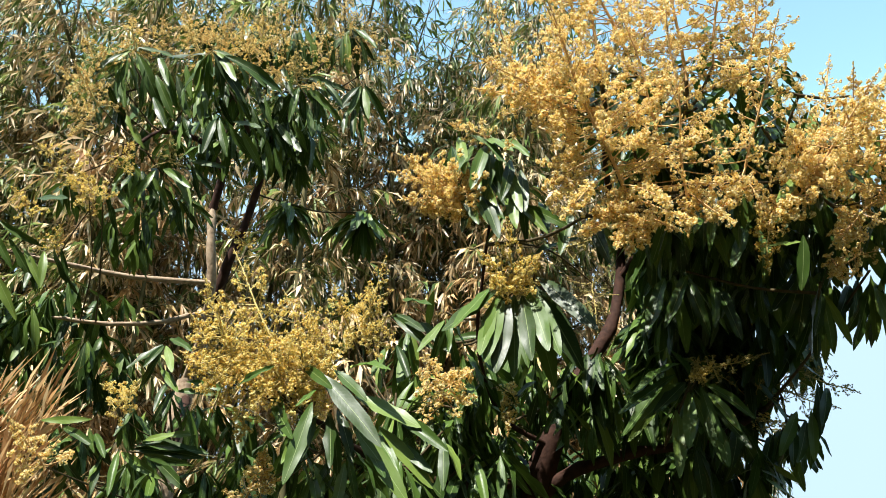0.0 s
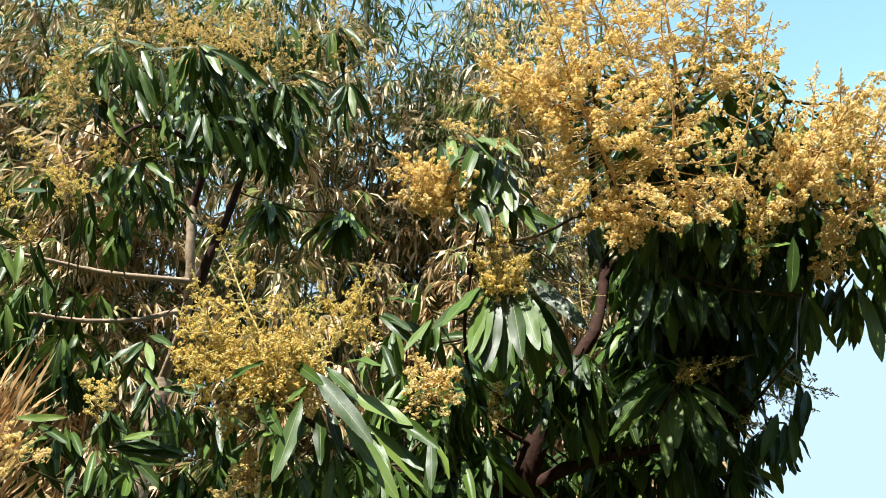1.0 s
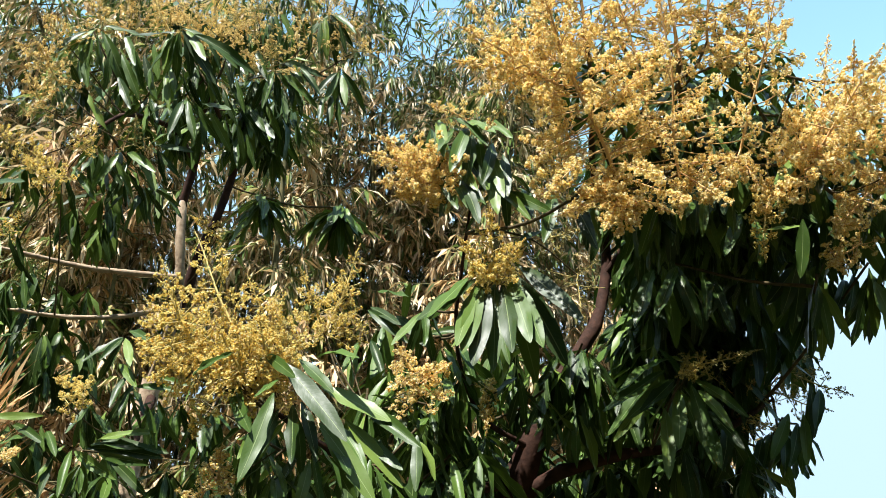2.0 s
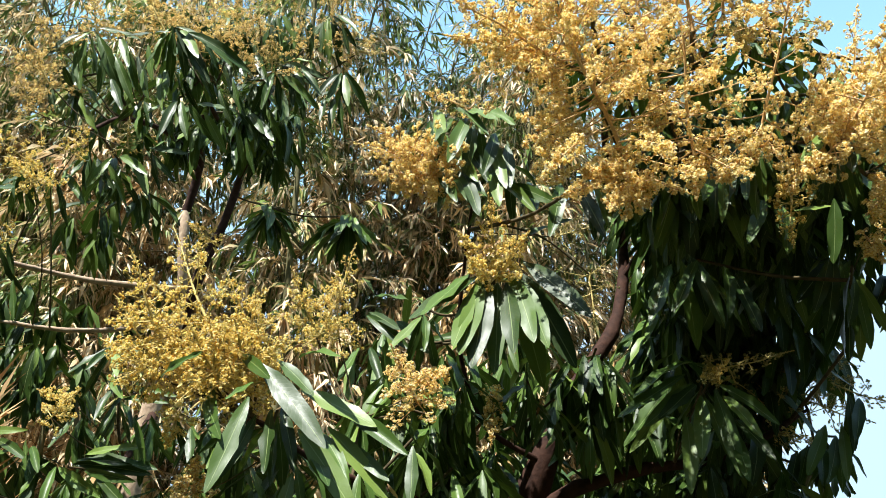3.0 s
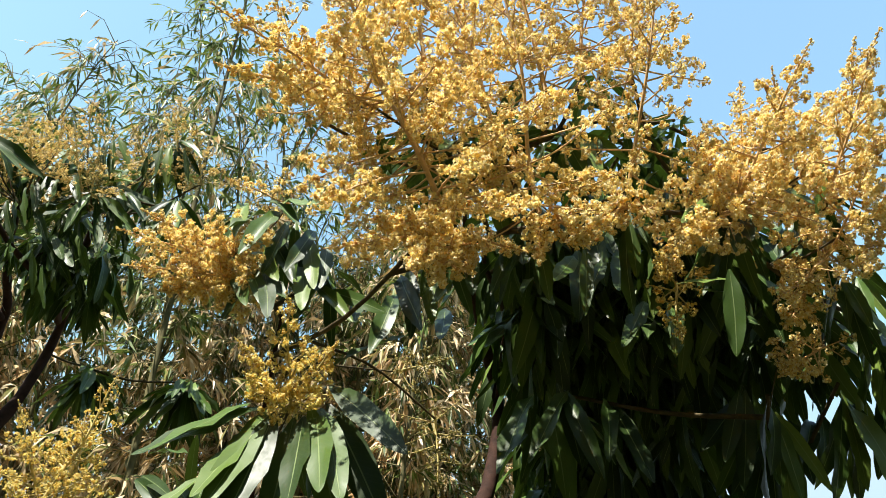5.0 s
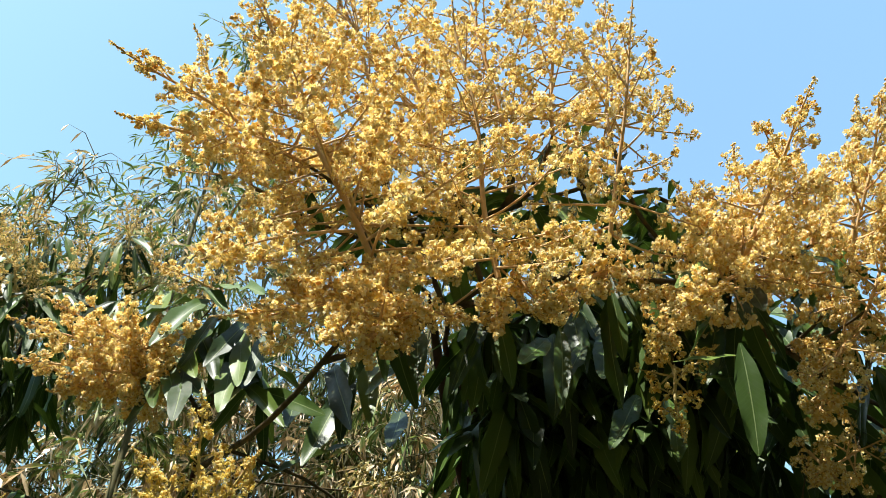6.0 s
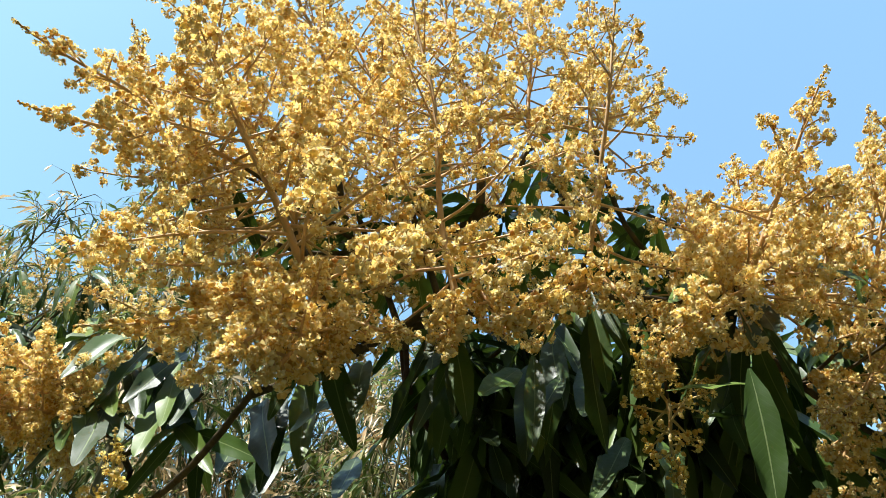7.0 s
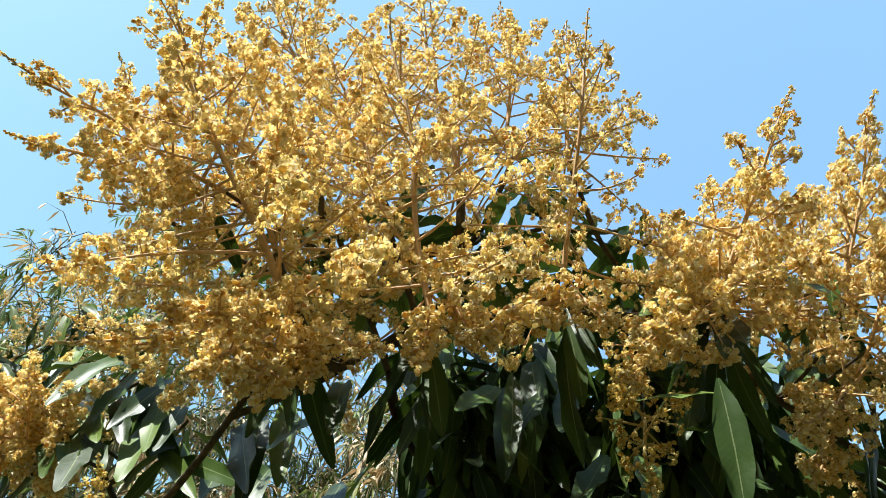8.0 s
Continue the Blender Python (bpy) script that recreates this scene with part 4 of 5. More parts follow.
# flower panicles, hanging on the outer side: base, tip, width, form, blossoms
for bx, by, bz, tx, ty, tz, w, form, tint in [
    (1.19, 2.06, 2.38, 1.10, 2.00, 2.37, 1, "airy", "cream"),
    (1.25, 2.06, 2.44, 1.17, 2.00, 2.47, 1, "full", "cream"),
    (1.19, 2.10, 2.37, 1.12, 2.08, 2.28, 1, "airy", "cream"),
    (0.89, 1.97, 2.35, 0.84, 1.95, 2.29, 0.9, "airy", "gold"),
    (0.93, 1.99, 2.33, 0.96, 1.97, 2.34, 0.9, "airy", "gold"),
    (0.89, 1.98, 2.31, 0.85, 1.95, 2.17, 1.0, "young", "gold"),
]:
    panicle(mango, BOUGHS, (bx, by, bz), (tx, ty, tz), form, tint, w)

# flower panicles, central shoot: base, tip, width, form, blossoms
for bx, by, bz, tx, ty, tz, w, form, tint in [
    (0.22, 2.31, 2.21, 0.21, 2.24, 2.44, 1.1, "airy", "gold"),
    (0.21, 2.31, 2.24, 0.11, 2.25, 2.34, 0.9, "airy", "gold"),
    (0.22, 2.31, 2.24, 0.31, 2.25, 2.33, 0.8, "airy", "gold"),
    (0.21, 2.31, 2.22, 0.14, 2.22, 2.25, 0.9, "airy", "gold"),
]:
    panicle(mango, BOUGHS, (bx, by, bz), (tx, ty, tz), form, tint, w)

# flower panicles, sparse young sprigs: base, tip, width, form, blossoms
for bx, by, bz, tx, ty, tz, w, form, tint in [
    (1.14, 2.95, 1.96, 1.57, 3.02, 2.20, 1.0, "young", "olive"),
    (1.37, 3.00, 2.08, 1.65, 3.06, 2.01, 0.9, "young", "olive"),
    (1.32, 3.00, 2.01, 1.54, 3.05, 1.93, 1.0, "young", "olive"),
    (0.81, 2.40, 1.99, 1.03, 2.42, 2.04, 0.6, "young", "olive"),
    (0.78, 2.38, 1.96, 0.79, 2.36, 2.03, 0.9, "young", "olive"),
    (1.15, 2.90, 1.90, 1.31, 2.95, 1.86, 0.5, "young", "gold"),
    (0.78, 2.38, 1.96, 0.83, 2.34, 2.01, 0.8, "airy", "gold"),
]:
    panicle(mango, BOUGHS, (bx, by, bz), (tx, ty, tz), form, tint, w)

# flower panicles, left shoots: base, tip, width, form, blossoms
for bx, by, bz, tx, ty, tz, w, form, tint in [
    (-0.75, 3.12, 3.67, -0.77, 3.04, 3.88, 1.1, "lace", "buff"),
    (-0.44, 3.19, 3.71, -0.48, 3.13, 3.98, 0.9, "lace", "buff"),
    (-0.98, 3.09, 3.49, -1.11, 3.06, 3.75, 1.0, "lace", "buff"),
    (-0.91, 3.17, 3.65, -0.97, 3.14, 3.84, 1.2, "lace", "gold"),
    (-1.1, 2.98, 3.54, -1.15, 2.91, 3.69, 1.2, "lace", "buff"),
    (-1.33, 2.89, 3.45, -1.36, 2.87, 3.62, 1.2, "lace", "buff"),
    (-1.39, 2.78, 3.12, -1.5, 2.71, 3.29, 1.0, "lace", "buff"),
    (-1.32, 2.78, 2.72, -1.41, 2.72, 2.82, 1.2, "lace", "gold"),
    (-1.28, 2.81, 2.86, -1.24, 2.8, 2.99, 1.1, "lace", "gold"),
    (-1.11, 2.86, 2.91, -1.12, 2.84, 3.04, 1.2, "young", "olive"),
    (-0.67, 3.1, 3.41, -0.68, 3.08, 3.58, 1.2, "young", "olive"),
]:
    panicle(mango_far, BOUGHS_FAR, (bx, by, bz), (tx, ty, tz), form, tint, w)

# flower panicles, left tops: base, tip, width, form, blossoms
for bx, by, bz, tx, ty, tz, w, form, tint in [
    (-0.69, 3.1, 3.38, -0.78, 3.02, 3.67, 1.2, "lace", "buff"),
    (-0.85, 3.04, 3.43, -0.94, 2.96, 3.67, 1.1, "lace", "buff"),
    (-0.52, 3.18, 3.56, -0.59, 3.1, 3.79, 1.1, "lace", "buff"),
    (-0.33, 3.23, 3.58, -0.37, 3.15, 3.81, 1.2, "lace", "buff"),
    (-1.03, 2.9, 3.4, -1.14, 2.87, 3.65, 1.1, "lace", "buff"),
    (-1.24, 2.94, 3.48, -1.21, 2.87, 3.62, 1.3, "lace", "buff"),
    (-1.01, 2.98, 3.52, -0.98, 2.96, 3.72, 1.2, "lace", "buff"),
    (-0.83, 3.08, 3.58, -0.84, 3.05, 3.77, 1.2, "lace", "buff"),
    (-1.4, 2.81, 3.31, -1.5, 2.74, 3.44, 1.2, "lace", "buff"),
    (-1.42, 2.75, 3.0, -1.48, 2.68, 3.14, 1.1, "lace", "buff"),
    (-1.35, 2.73, 2.7, -1.42, 2.67, 2.78, 1.2, "lace", "gold"),
]:
    panicle(mango_far, BOUGHS_FAR, (bx, by, bz), (tx, ty, tz), form, tint, w)

# flower panicles, far left: base, tip, width, form, blossoms
for bx, by, bz, tx, ty, tz, w, form, tint in [
    (-1.52, 2.96, 2.9, -1.67, 2.85, 3.0, 1.1, "airy", "gold"),
    (-1.7, 2.98, 2.73, -1.77, 2.92, 2.83, 1.1, "airy", "gold"),
    (-1.44, 2.82, 3.19, -1.59, 2.76, 3.31, 1.2, "airy", "buff"),
    (-1.25, 2.51, 1.7, -1.35, 2.44, 1.86, 1.1, "full", "cream"),
    (-1.17, 2.78, 1.91, -1.08, 2.72, 1.99, 1.2, "airy", "gold"),
    (-1.16, 2.88, 1.98, -1.25, 2.82, 2.01, 1.1, "airy", "gold"),
    (-1.72, 3.19, 2.65, -1.68, 3.18, 2.78, 1.2, "young", "gold"),
    (-0.82, 3.1, 2.63, -0.93, 3.08, 2.72, 1.0, "airy", "gold"),
]:
    panicle(mango_far, BOUGHS_FAR, (bx, by, bz), (tx, ty, tz), form, tint, w)

# ---- dry fronds leaning beside the young tree ----
def dry_fronds(at, blades, tall, seed):
    """A heap of withered bamboo fronds: long thin folded blades that lean one way."""
    r = np.random.default_rng(seed)
    heap = thing("dry_fronds", at, "heap of withered orange-brown bamboo fronds beside the young mango", "dry foliage")
    for k in range(9):
        foot = np.array(at) + np.array([r.uniform(-0.25, -0.02), r.uniform(-0.12, 0.12), 0])
        top = foot + np.array([r.uniform(0.0, 0.08), r.uniform(-0.1, 0.1), tall * r.uniform(0.8, 1.05)])
        part("stalk", mesh_of("stalk", *tube(smooth_line([foot, (foot + top) / 2 + r.normal(size=3) * 0.04, top], 8), np.linspace(0.008, 0.003, 8), 5), MAT_CULM), heap, "dry bamboo stalk")
    pieces = []
    for k in range(blades):
        q = np.array(at) + np.array([r.uniform(-0.22, 0.07), r.uniform(-0.12, 0.12), tall * r.uniform(0.35, 1.0)])
        d = np.array([r.normal() * 0.25 + 0.32, r.normal() * 0.2, 1.0]) * r.choice((1.0, 1.0, -0.8))
        d /= np.linalg.norm(d)
        x = np.cross(d, r.normal(size=3))
        x /= np.linalg.norm(x)
        ln, w = r.uniform(0.14, 0.32), r.uniform(0.004, 0.010)
        mid = q + d * ln * 0.5 + np.array([0, 0, -0.02])
        tip = q + d * ln + np.array([0.02, 0, -0.05])
        pieces.append((np.array([q, mid + x * w, tip, mid - x * w]), np.array([[0, 1, 2, 3]])))
    part("fronds", mesh_of("fronds", *joined(pieces), MAT_STRAW, smooth=False), heap, "thin withered blades", kind="stuff")


dry_fronds((-1.58, 2.98, -0.02), 800, 1.98, 61)

# leafy shoots behind the outer leaves: place, leaves, length, lowest and highest slope
for x, y, z, n, ln, low, high in [
    (-1.38, 2.93, 3.47, 7, 0.15, -80, -25),
    (-0.99, 2.82, 3.38, 7, 0.15, -80, -25),
    (-0.97, 2.90, 3.15, 7, 0.15, -80, -25),
    (-0.78, 3.20, 3.25, 7, 0.15, -80, -25),
    (-0.67, 3.17, 3.44, 6, 0.15, -80, -25),
    (-0.46, 3.25, 3.78, 5, 0.15, -80, -25),
    (-0.38, 3.20, 3.43, 4, 0.15, -80, -25),
    (-1.17, 2.96, 2.90, 8, 0.15, -80, -25),
    (-1.70, 3.05, 2.58, 7, 0.15, -80, -25),
    (-1.19, 3.00, 1.78, 8, 0.15, -80, -25),
    (-1.05, 2.98, 2.01, 7, 0.15, -80, -25),
]:
    shoot(mango_far, BOUGHS_FAR, (x, y, z), n, ln, low, high)

# leafy shoots behind the outer leaves: place, leaves, length, lowest and highest slope
for x, y, z, n, ln, low, high in [
    (-1.22, 2.95, 3.36, 7, 0.15, -80, -25),
    (-0.90, 3.05, 3.35, 8, 0.15, -80, -25),
    (-1.37, 2.90, 3.25, 8, 0.15, -80, -25),
    (-1.10, 2.90, 3.17, 8, 0.15, -80, -25),
    (-0.91, 2.85, 3.29, 8, 0.15, -80, -25),
    (-0.82, 3.00, 3.15, 8, 0.15, -80, -25),
    (-0.57, 3.20, 3.40, 7, 0.15, -80, -25),
    (-0.75, 3.15, 3.40, 8, 0.15, -80, -25),
    (-1.27, 2.95, 3.15, 8, 0.15, -80, -25),
    (-0.88, 4.05, 3.21, 30, 0.26, -72, 12),
    (-0.455, 4.05, 3.15, 34, 0.27, -78, 8),
]:
    shoot(mango_far, BOUGHS_FAR, (x, y, z), n, ln, low, high)

# leafy shoots behind the outer leaves: place, leaves, length, lowest and highest slope
for x, y, z, n, ln, low, high in [
    (-0.31, 2.16, 1.84, 6, 0.18, -80, -25),
    (-0.13, 2.86, 2.24, 6, 0.18, -80, -25),
    (0.22, 2.41, 2.24, 6, 0.18, -80, -25),
    (0.16, 2.43, 2.77, 5, 0.18, -80, -25),
    (0.81, 2.46, 2.33, 5, 0.18, -80, -25),
    (0.80, 2.50, 1.97, 8, 0.18, -80, -25),
    (1.27, 2.55, 2.33, 7, 0.18, -80, -25),
    (1.36, 3.00, 2.26, 6, 0.18, -80, -25),
    (1.41, 3.05, 1.90, 7, 0.18, -80, -25),
    (-0.00, 2.35, 1.80, 9, 0.18, -80, -25),
]:
    shoot(mango, BOUGHS, (x, y, z), n, ln, low, high)

# leafy shoots behind the outer leaves: place, leaves, length, lowest and highest slope
for x, y, z, n, ln, low, high in [
    (0.10, 2.50, 1.74, 9, 0.18, -80, -25),
    (-0.12, 2.25, 1.72, 8, 0.18, -80, -25),
    (-0.05, 2.50, 1.97, 8, 0.18, -80, -25),
    (0.04, 2.55, 1.89, 8, 0.18, -80, -25),
    (0.13, 2.55, 2.00, 8, 0.18, -80, -25),
    (0.07, 2.60, 2.11, 8, 0.18, -80, -25),
    (0.01, 2.62, 2.23, 7, 0.18, -80, -25),
    (0.54, 2.66, 2.11, 7, 0.18, -80, -15),
    (0.40, 2.62, 1.95, 6, 0.18, -80, -15),
    (0.32, 2.60, 2.00, 6, 0.18, -80, -15),
]:
    shoot(mango, BOUGHS, (x, y, z), n, ln, low, high)

# leaves, left tree, first whorl: stem end, tip
for bx, by, bz, tx, ty, tz in [
    (-1.326, 2.857, 3.429, -1.371, 2.769, 3.290),
    (-1.350, 2.868, 3.442, -1.465, 2.882, 3.298),
    (-1.367, 2.875, 3.432, -1.415, 2.873, 3.128),
    (-1.338, 2.877, 3.425, -1.299, 2.901, 3.247),
    (-1.330, 2.827, 3.394, -1.326, 2.812, 3.221),
    (-1.311, 2.853, 3.420, -1.189, 2.823, 3.238),
    (-1.298, 2.833, 3.431, -1.139, 2.858, 3.408),
    (-1.349, 2.866, 3.417, -1.373, 2.884, 3.098),
    (-1.283, 2.828, 3.387, -1.189, 2.806, 3.144),
    (-1.344, 2.820, 3.394, -1.413, 2.745, 3.259),
]:
    single_leaf(mango_far, (bx, by, bz), (tx, ty, tz))

# leaves, left tree, bright whorl: stem end, tip
for bx, by, bz, tx, ty, tz in [
    (-0.936, 2.683, 3.305, -0.977, 2.712, 3.181),
    (-0.946, 2.722, 3.327, -0.947, 2.750, 3.137),
    (-0.917, 2.702, 3.316, -0.872, 2.685, 3.138),
    (-0.967, 2.726, 3.346, -0.986, 2.665, 3.163),
    (-0.922, 2.728, 3.342, -0.811, 2.625, 3.169),
    (-0.925, 2.688, 3.325, -0.719, 2.668, 3.173),
    (-0.873, 2.679, 3.293, -0.665, 2.667, 3.134),
    (-0.951, 2.706, 3.319, -1.145, 2.717, 3.302),
    (-0.925, 2.690, 3.317, -0.782, 2.709, 3.113),
    (-0.957, 2.699, 3.308, -1.036, 2.698, 3.128),
]:
    single_leaf(mango_far, (bx, by, bz), (tx, ty, tz))

# leaves, left tree, lower bright whorl: stem end, tip
for bx, by, bz, tx, ty, tz in [
    (-0.978, 2.792, 3.220, -0.952, 2.716, 3.075),
    (-0.942, 2.809, 3.220, -0.939, 2.823, 3.095),
    (-0.855, 2.801, 3.207, -0.793, 2.818, 3.087),
    (-0.994, 2.772, 3.181, -0.960, 2.713, 3.011),
    (-1.048, 2.751, 3.190, -1.030, 2.697, 3.039),
    (-0.910, 2.761, 3.054, -0.908, 2.671, 2.887),
    (-0.895, 2.762, 3.054, -0.849, 2.697, 2.882),
    (-0.884, 2.806, 3.072, -0.797, 2.796, 2.903),
    (-0.843, 2.771, 3.049, -0.708, 2.684, 2.980),
    (-0.819, 2.797, 3.030, -0.728, 2.811, 2.878),
    (-1.187, 2.798, 3.175, -1.097, 2.709, 3.008),
    (-1.266, 2.752, 3.071, -1.191, 2.690, 2.895),
]:
    single_leaf(mango_far, (bx, by, bz), (tx, ty, tz))

# leaves, left tree, forked stem whorl: stem end, tip
for bx, by, bz, tx, ty, tz in [
    (-0.794, 3.095, 3.144, -0.747, 3.102, 2.994),
    (-0.771, 3.145, 3.214, -0.727, 3.171, 3.053),
    (-0.787, 3.123, 3.208, -0.806, 3.044, 3.056),
    (-0.748, 3.109, 3.218, -0.659, 3.033, 3.080),
    (-0.844, 3.095, 3.335, -0.770, 3.056, 3.187),
    (-0.797, 3.131, 3.232, -0.693, 3.111, 3.063),
    (-0.845, 3.093, 3.168, -0.818, 2.994, 2.987),
    (-0.923, 3.122, 3.173, -0.820, 3.025, 3.045),
    (-0.727, 3.104, 3.188, -0.616, 3.028, 3.047),
]:
    single_leaf(mango_far, (bx, by, bz), (tx, ty, tz))

# leaves, left tree, pale-lit whorl: stem end, tip
for bx, by, bz, tx, ty, tz in [
    (-0.649, 3.110, 3.415, -0.528, 3.105, 3.256),
    (-0.648, 3.063, 3.376, -0.659, 2.984, 3.187),
    (-0.658, 3.062, 3.384, -0.790, 3.038, 3.301),
    (-0.662, 3.110, 3.424, -0.802, 3.124, 3.333),
    (-0.648, 3.117, 3.434, -0.483, 3.134, 3.368),
    (-0.627, 3.066, 3.387, -0.476, 3.045, 3.211),
    (-0.671, 3.111, 3.396, -0.730, 3.108, 3.204),
    (-0.655, 3.120, 3.403, -0.615, 3.149, 3.251),
    (-0.623, 3.087, 3.435, -0.503, 2.990, 3.397),
    (-0.651, 3.104, 3.447, -0.457, 3.091, 3.383),
]:
    single_leaf(mango_far, (bx, by, bz), (tx, ty, tz))

# leaves, left tree, top whorl: stem end, tip
for bx, by, bz, tx, ty, tz in [
    (-0.448, 3.164, 3.741, -0.556, 3.157, 3.579),
    (-0.448, 3.199, 3.763, -0.504, 3.207, 3.593),
    (-0.437, 3.170, 3.746, -0.360, 3.132, 3.578),
    (-0.430, 3.145, 3.738, -0.318, 3.062, 3.599),
    (-0.448, 3.187, 3.747, -0.399, 3.179, 3.525),
    (-0.715, 3.187, 3.771, -0.758, 3.199, 3.569),
    (-0.695, 3.180, 3.765, -0.655, 3.172, 3.566),
    (-0.705, 3.182, 3.758, -0.709, 3.142, 3.576),
    (-0.673, 3.169, 3.763, -0.588, 3.181, 3.615),
    (-0.458, 3.158, 3.723, -0.449, 3.119, 3.516),
]:
    single_leaf(mango_far, (bx, by, bz), (tx, ty, tz))

# leaves, left tree, small pale whorl: stem end, tip
for bx, by, bz, tx, ty, tz in [
    (-0.376, 3.119, 3.414, -0.419, 3.090, 3.246),
    (-0.370, 3.113, 3.404, -0.375, 3.123, 3.278),
    (-0.360, 3.108, 3.406, -0.267, 3.117, 3.226),
    (-0.359, 3.128, 3.423, -0.288, 3.137, 3.304),
    (-0.384, 3.124, 3.412, -0.447, 3.058, 3.273),
    (-0.362, 3.101, 3.390, -0.327, 3.058, 3.225),
    (-0.401, 3.132, 3.301, -0.402, 3.070, 3.141),
    (-0.379, 3.139, 3.305, -0.363, 3.109, 3.139),
    (-0.431, 3.111, 3.287, -0.439, 3.031, 3.143),
]:
    single_leaf(mango_far, (bx, by, bz), (tx, ty, tz))

# leaves, left tree, lower umbrella: stem end, tip
for bx, by, bz, tx, ty, tz in [
    (-1.334, 2.860, 2.818, -1.222, 2.796, 2.669),
    (-1.238, 2.906, 2.896, -1.178, 2.833, 2.741),
    (-1.202, 2.891, 2.874, -1.116, 2.905, 2.726),
    (-1.132, 2.860, 2.880, -1.024, 2.752, 2.760),
    (-1.094, 2.885, 2.881, -0.998, 2.833, 2.731),
    (-1.048, 2.875, 2.912, -0.937, 2.892, 2.804),
    (-1.043, 2.888, 2.931, -0.879, 2.826, 2.875),
    (-1.371, 2.852, 2.847, -1.379, 2.848, 2.628),
    (-1.366, 2.889, 2.798, -1.306, 2.900, 2.622),
    (-1.177, 2.888, 2.888, -1.194, 2.822, 2.754),
    (-1.116, 2.878, 2.888, -1.040, 2.833, 2.746),
    (-1.276, 2.853, 2.865, -1.311, 2.786, 2.739),
    (-1.248, 2.869, 2.872, -1.253, 2.770, 2.768),
    (-1.020, 2.862, 2.901, -0.982, 2.860, 2.757),
]:
    single_leaf(mango_far, (bx, by, bz), (tx, ty, tz))

# leaves, left tree, leaves between the whorls: stem end, tip
for bx, by, bz, tx, ty, tz in [
    (-1.246, 2.823, 3.318, -1.236, 2.828, 3.147),
    (-1.194, 2.814, 3.287, -1.116, 2.784, 3.093),
    (-1.165, 2.824, 3.333, -1.112, 2.819, 3.165),
    (-1.107, 2.807, 3.281, -1.045, 2.799, 3.115),
    (-1.072, 2.802, 3.329, -1.024, 2.778, 3.161),
    (-0.929, 2.833, 3.352, -0.915, 2.838, 3.203),
    (-0.901, 2.857, 3.319, -0.835, 2.853, 3.164),
    (-0.847, 2.849, 3.262, -0.844, 2.841, 3.107),
    (-0.979, 2.809, 3.061, -0.929, 2.768, 2.909),
    (-1.073, 2.834, 3.078, -1.037, 2.739, 2.925),
    (-0.939, 2.858, 3.218, -0.900, 2.849, 3.076),
    (-0.794, 2.854, 3.165, -0.746, 2.830, 3.004),
    (-0.741, 2.834, 3.201, -0.700, 2.807, 3.049),
    (-1.394, 2.808, 3.257, -1.354, 2.832, 3.113),
    (-1.361, 2.823, 3.318, -1.303, 2.806, 3.144),
]:
    single_leaf(mango_far, (bx, by, bz), (tx, ty, tz))

# leaves, left tree, leaves between the whorls: stem end, tip
for bx, by, bz, tx, ty, tz in [
    (-1.435, 2.817, 3.188, -1.384, 2.810, 3.038),
    (-1.215, 2.858, 3.411, -1.134, 2.789, 3.243),
    (-0.883, 2.836, 3.394, -0.812, 2.865, 3.273),
]:
    single_leaf(mango_far, (bx, by, bz), (tx, ty, tz))

# leaves, left tree, dark inner leaves: stem end, tip
for bx, by, bz, tx, ty, tz in [
    (-0.695, 3.100, 3.212, -0.691, 3.089, 3.037),
    (-0.684, 3.129, 3.258, -0.630, 3.116, 3.091),
    (-0.790, 3.099, 3.068, -0.763, 3.026, 2.927),
    (-0.752, 3.107, 3.099, -0.708, 3.095, 2.940),
    (-0.893, 3.117, 3.485, -0.817, 3.051, 3.313),
    (-0.783, 3.071, 3.451, -0.759, 2.990, 3.285),
    (-0.733, 3.086, 3.491, -0.696, 2.992, 3.312),
    (-0.580, 3.117, 3.401, -0.566, 3.064, 3.242),
    (-0.539, 3.086, 3.407, -0.460, 3.028, 3.271),
    (-0.600, 3.129, 3.466, -0.535, 3.045, 3.323),
    (-0.687, 3.106, 3.338, -0.684, 3.115, 3.182),
    (-0.617, 3.106, 3.324, -0.577, 3.083, 3.149),
    (-0.882, 3.116, 3.222, -0.882, 3.118, 3.079),
    (-0.500, 3.090, 3.639, -0.513, 3.092, 3.495),
    (-0.383, 3.098, 3.645, -0.348, 3.113, 3.511),
]:
    single_leaf(mango_far, (bx, by, bz), (tx, ty, tz))

# leaves, left tree, dark inner leaves: stem end, tip
for bx, by, bz, tx, ty, tz in [
    (-0.469, 3.105, 3.666, -0.463, 3.091, 3.523),
]:
    single_leaf(mango_far, (bx, by, bz), (tx, ty, tz))

# leaves, left tree, edge shoot: stem end, tip
for bx, by, bz, tx, ty, tz in [
    (-1.827, 2.977, 2.699, -1.688, 2.943, 2.556),
    (-1.724, 3.003, 2.590, -1.626, 2.974, 2.423),
    (-1.596, 2.997, 2.592, -1.543, 3.001, 2.383),
    (-1.787, 2.992, 2.635, -1.670, 2.991, 2.442),
    (-1.522, 3.005, 2.445, -1.460, 2.951, 2.288),
    (-1.693, 2.974, 2.798, -1.512, 2.869, 2.761),
    (-1.616, 2.962, 2.564, -1.568, 2.887, 2.412),
    (-1.569, 3.000, 2.589, -1.530, 3.020, 2.450),
    (-1.879, 2.992, 2.684, -1.771, 2.979, 2.509),
    (-1.824, 2.997, 2.491, -1.709, 2.975, 2.298),
]:
    single_leaf(mango_far, (bx, by, bz), (tx, ty, tz))

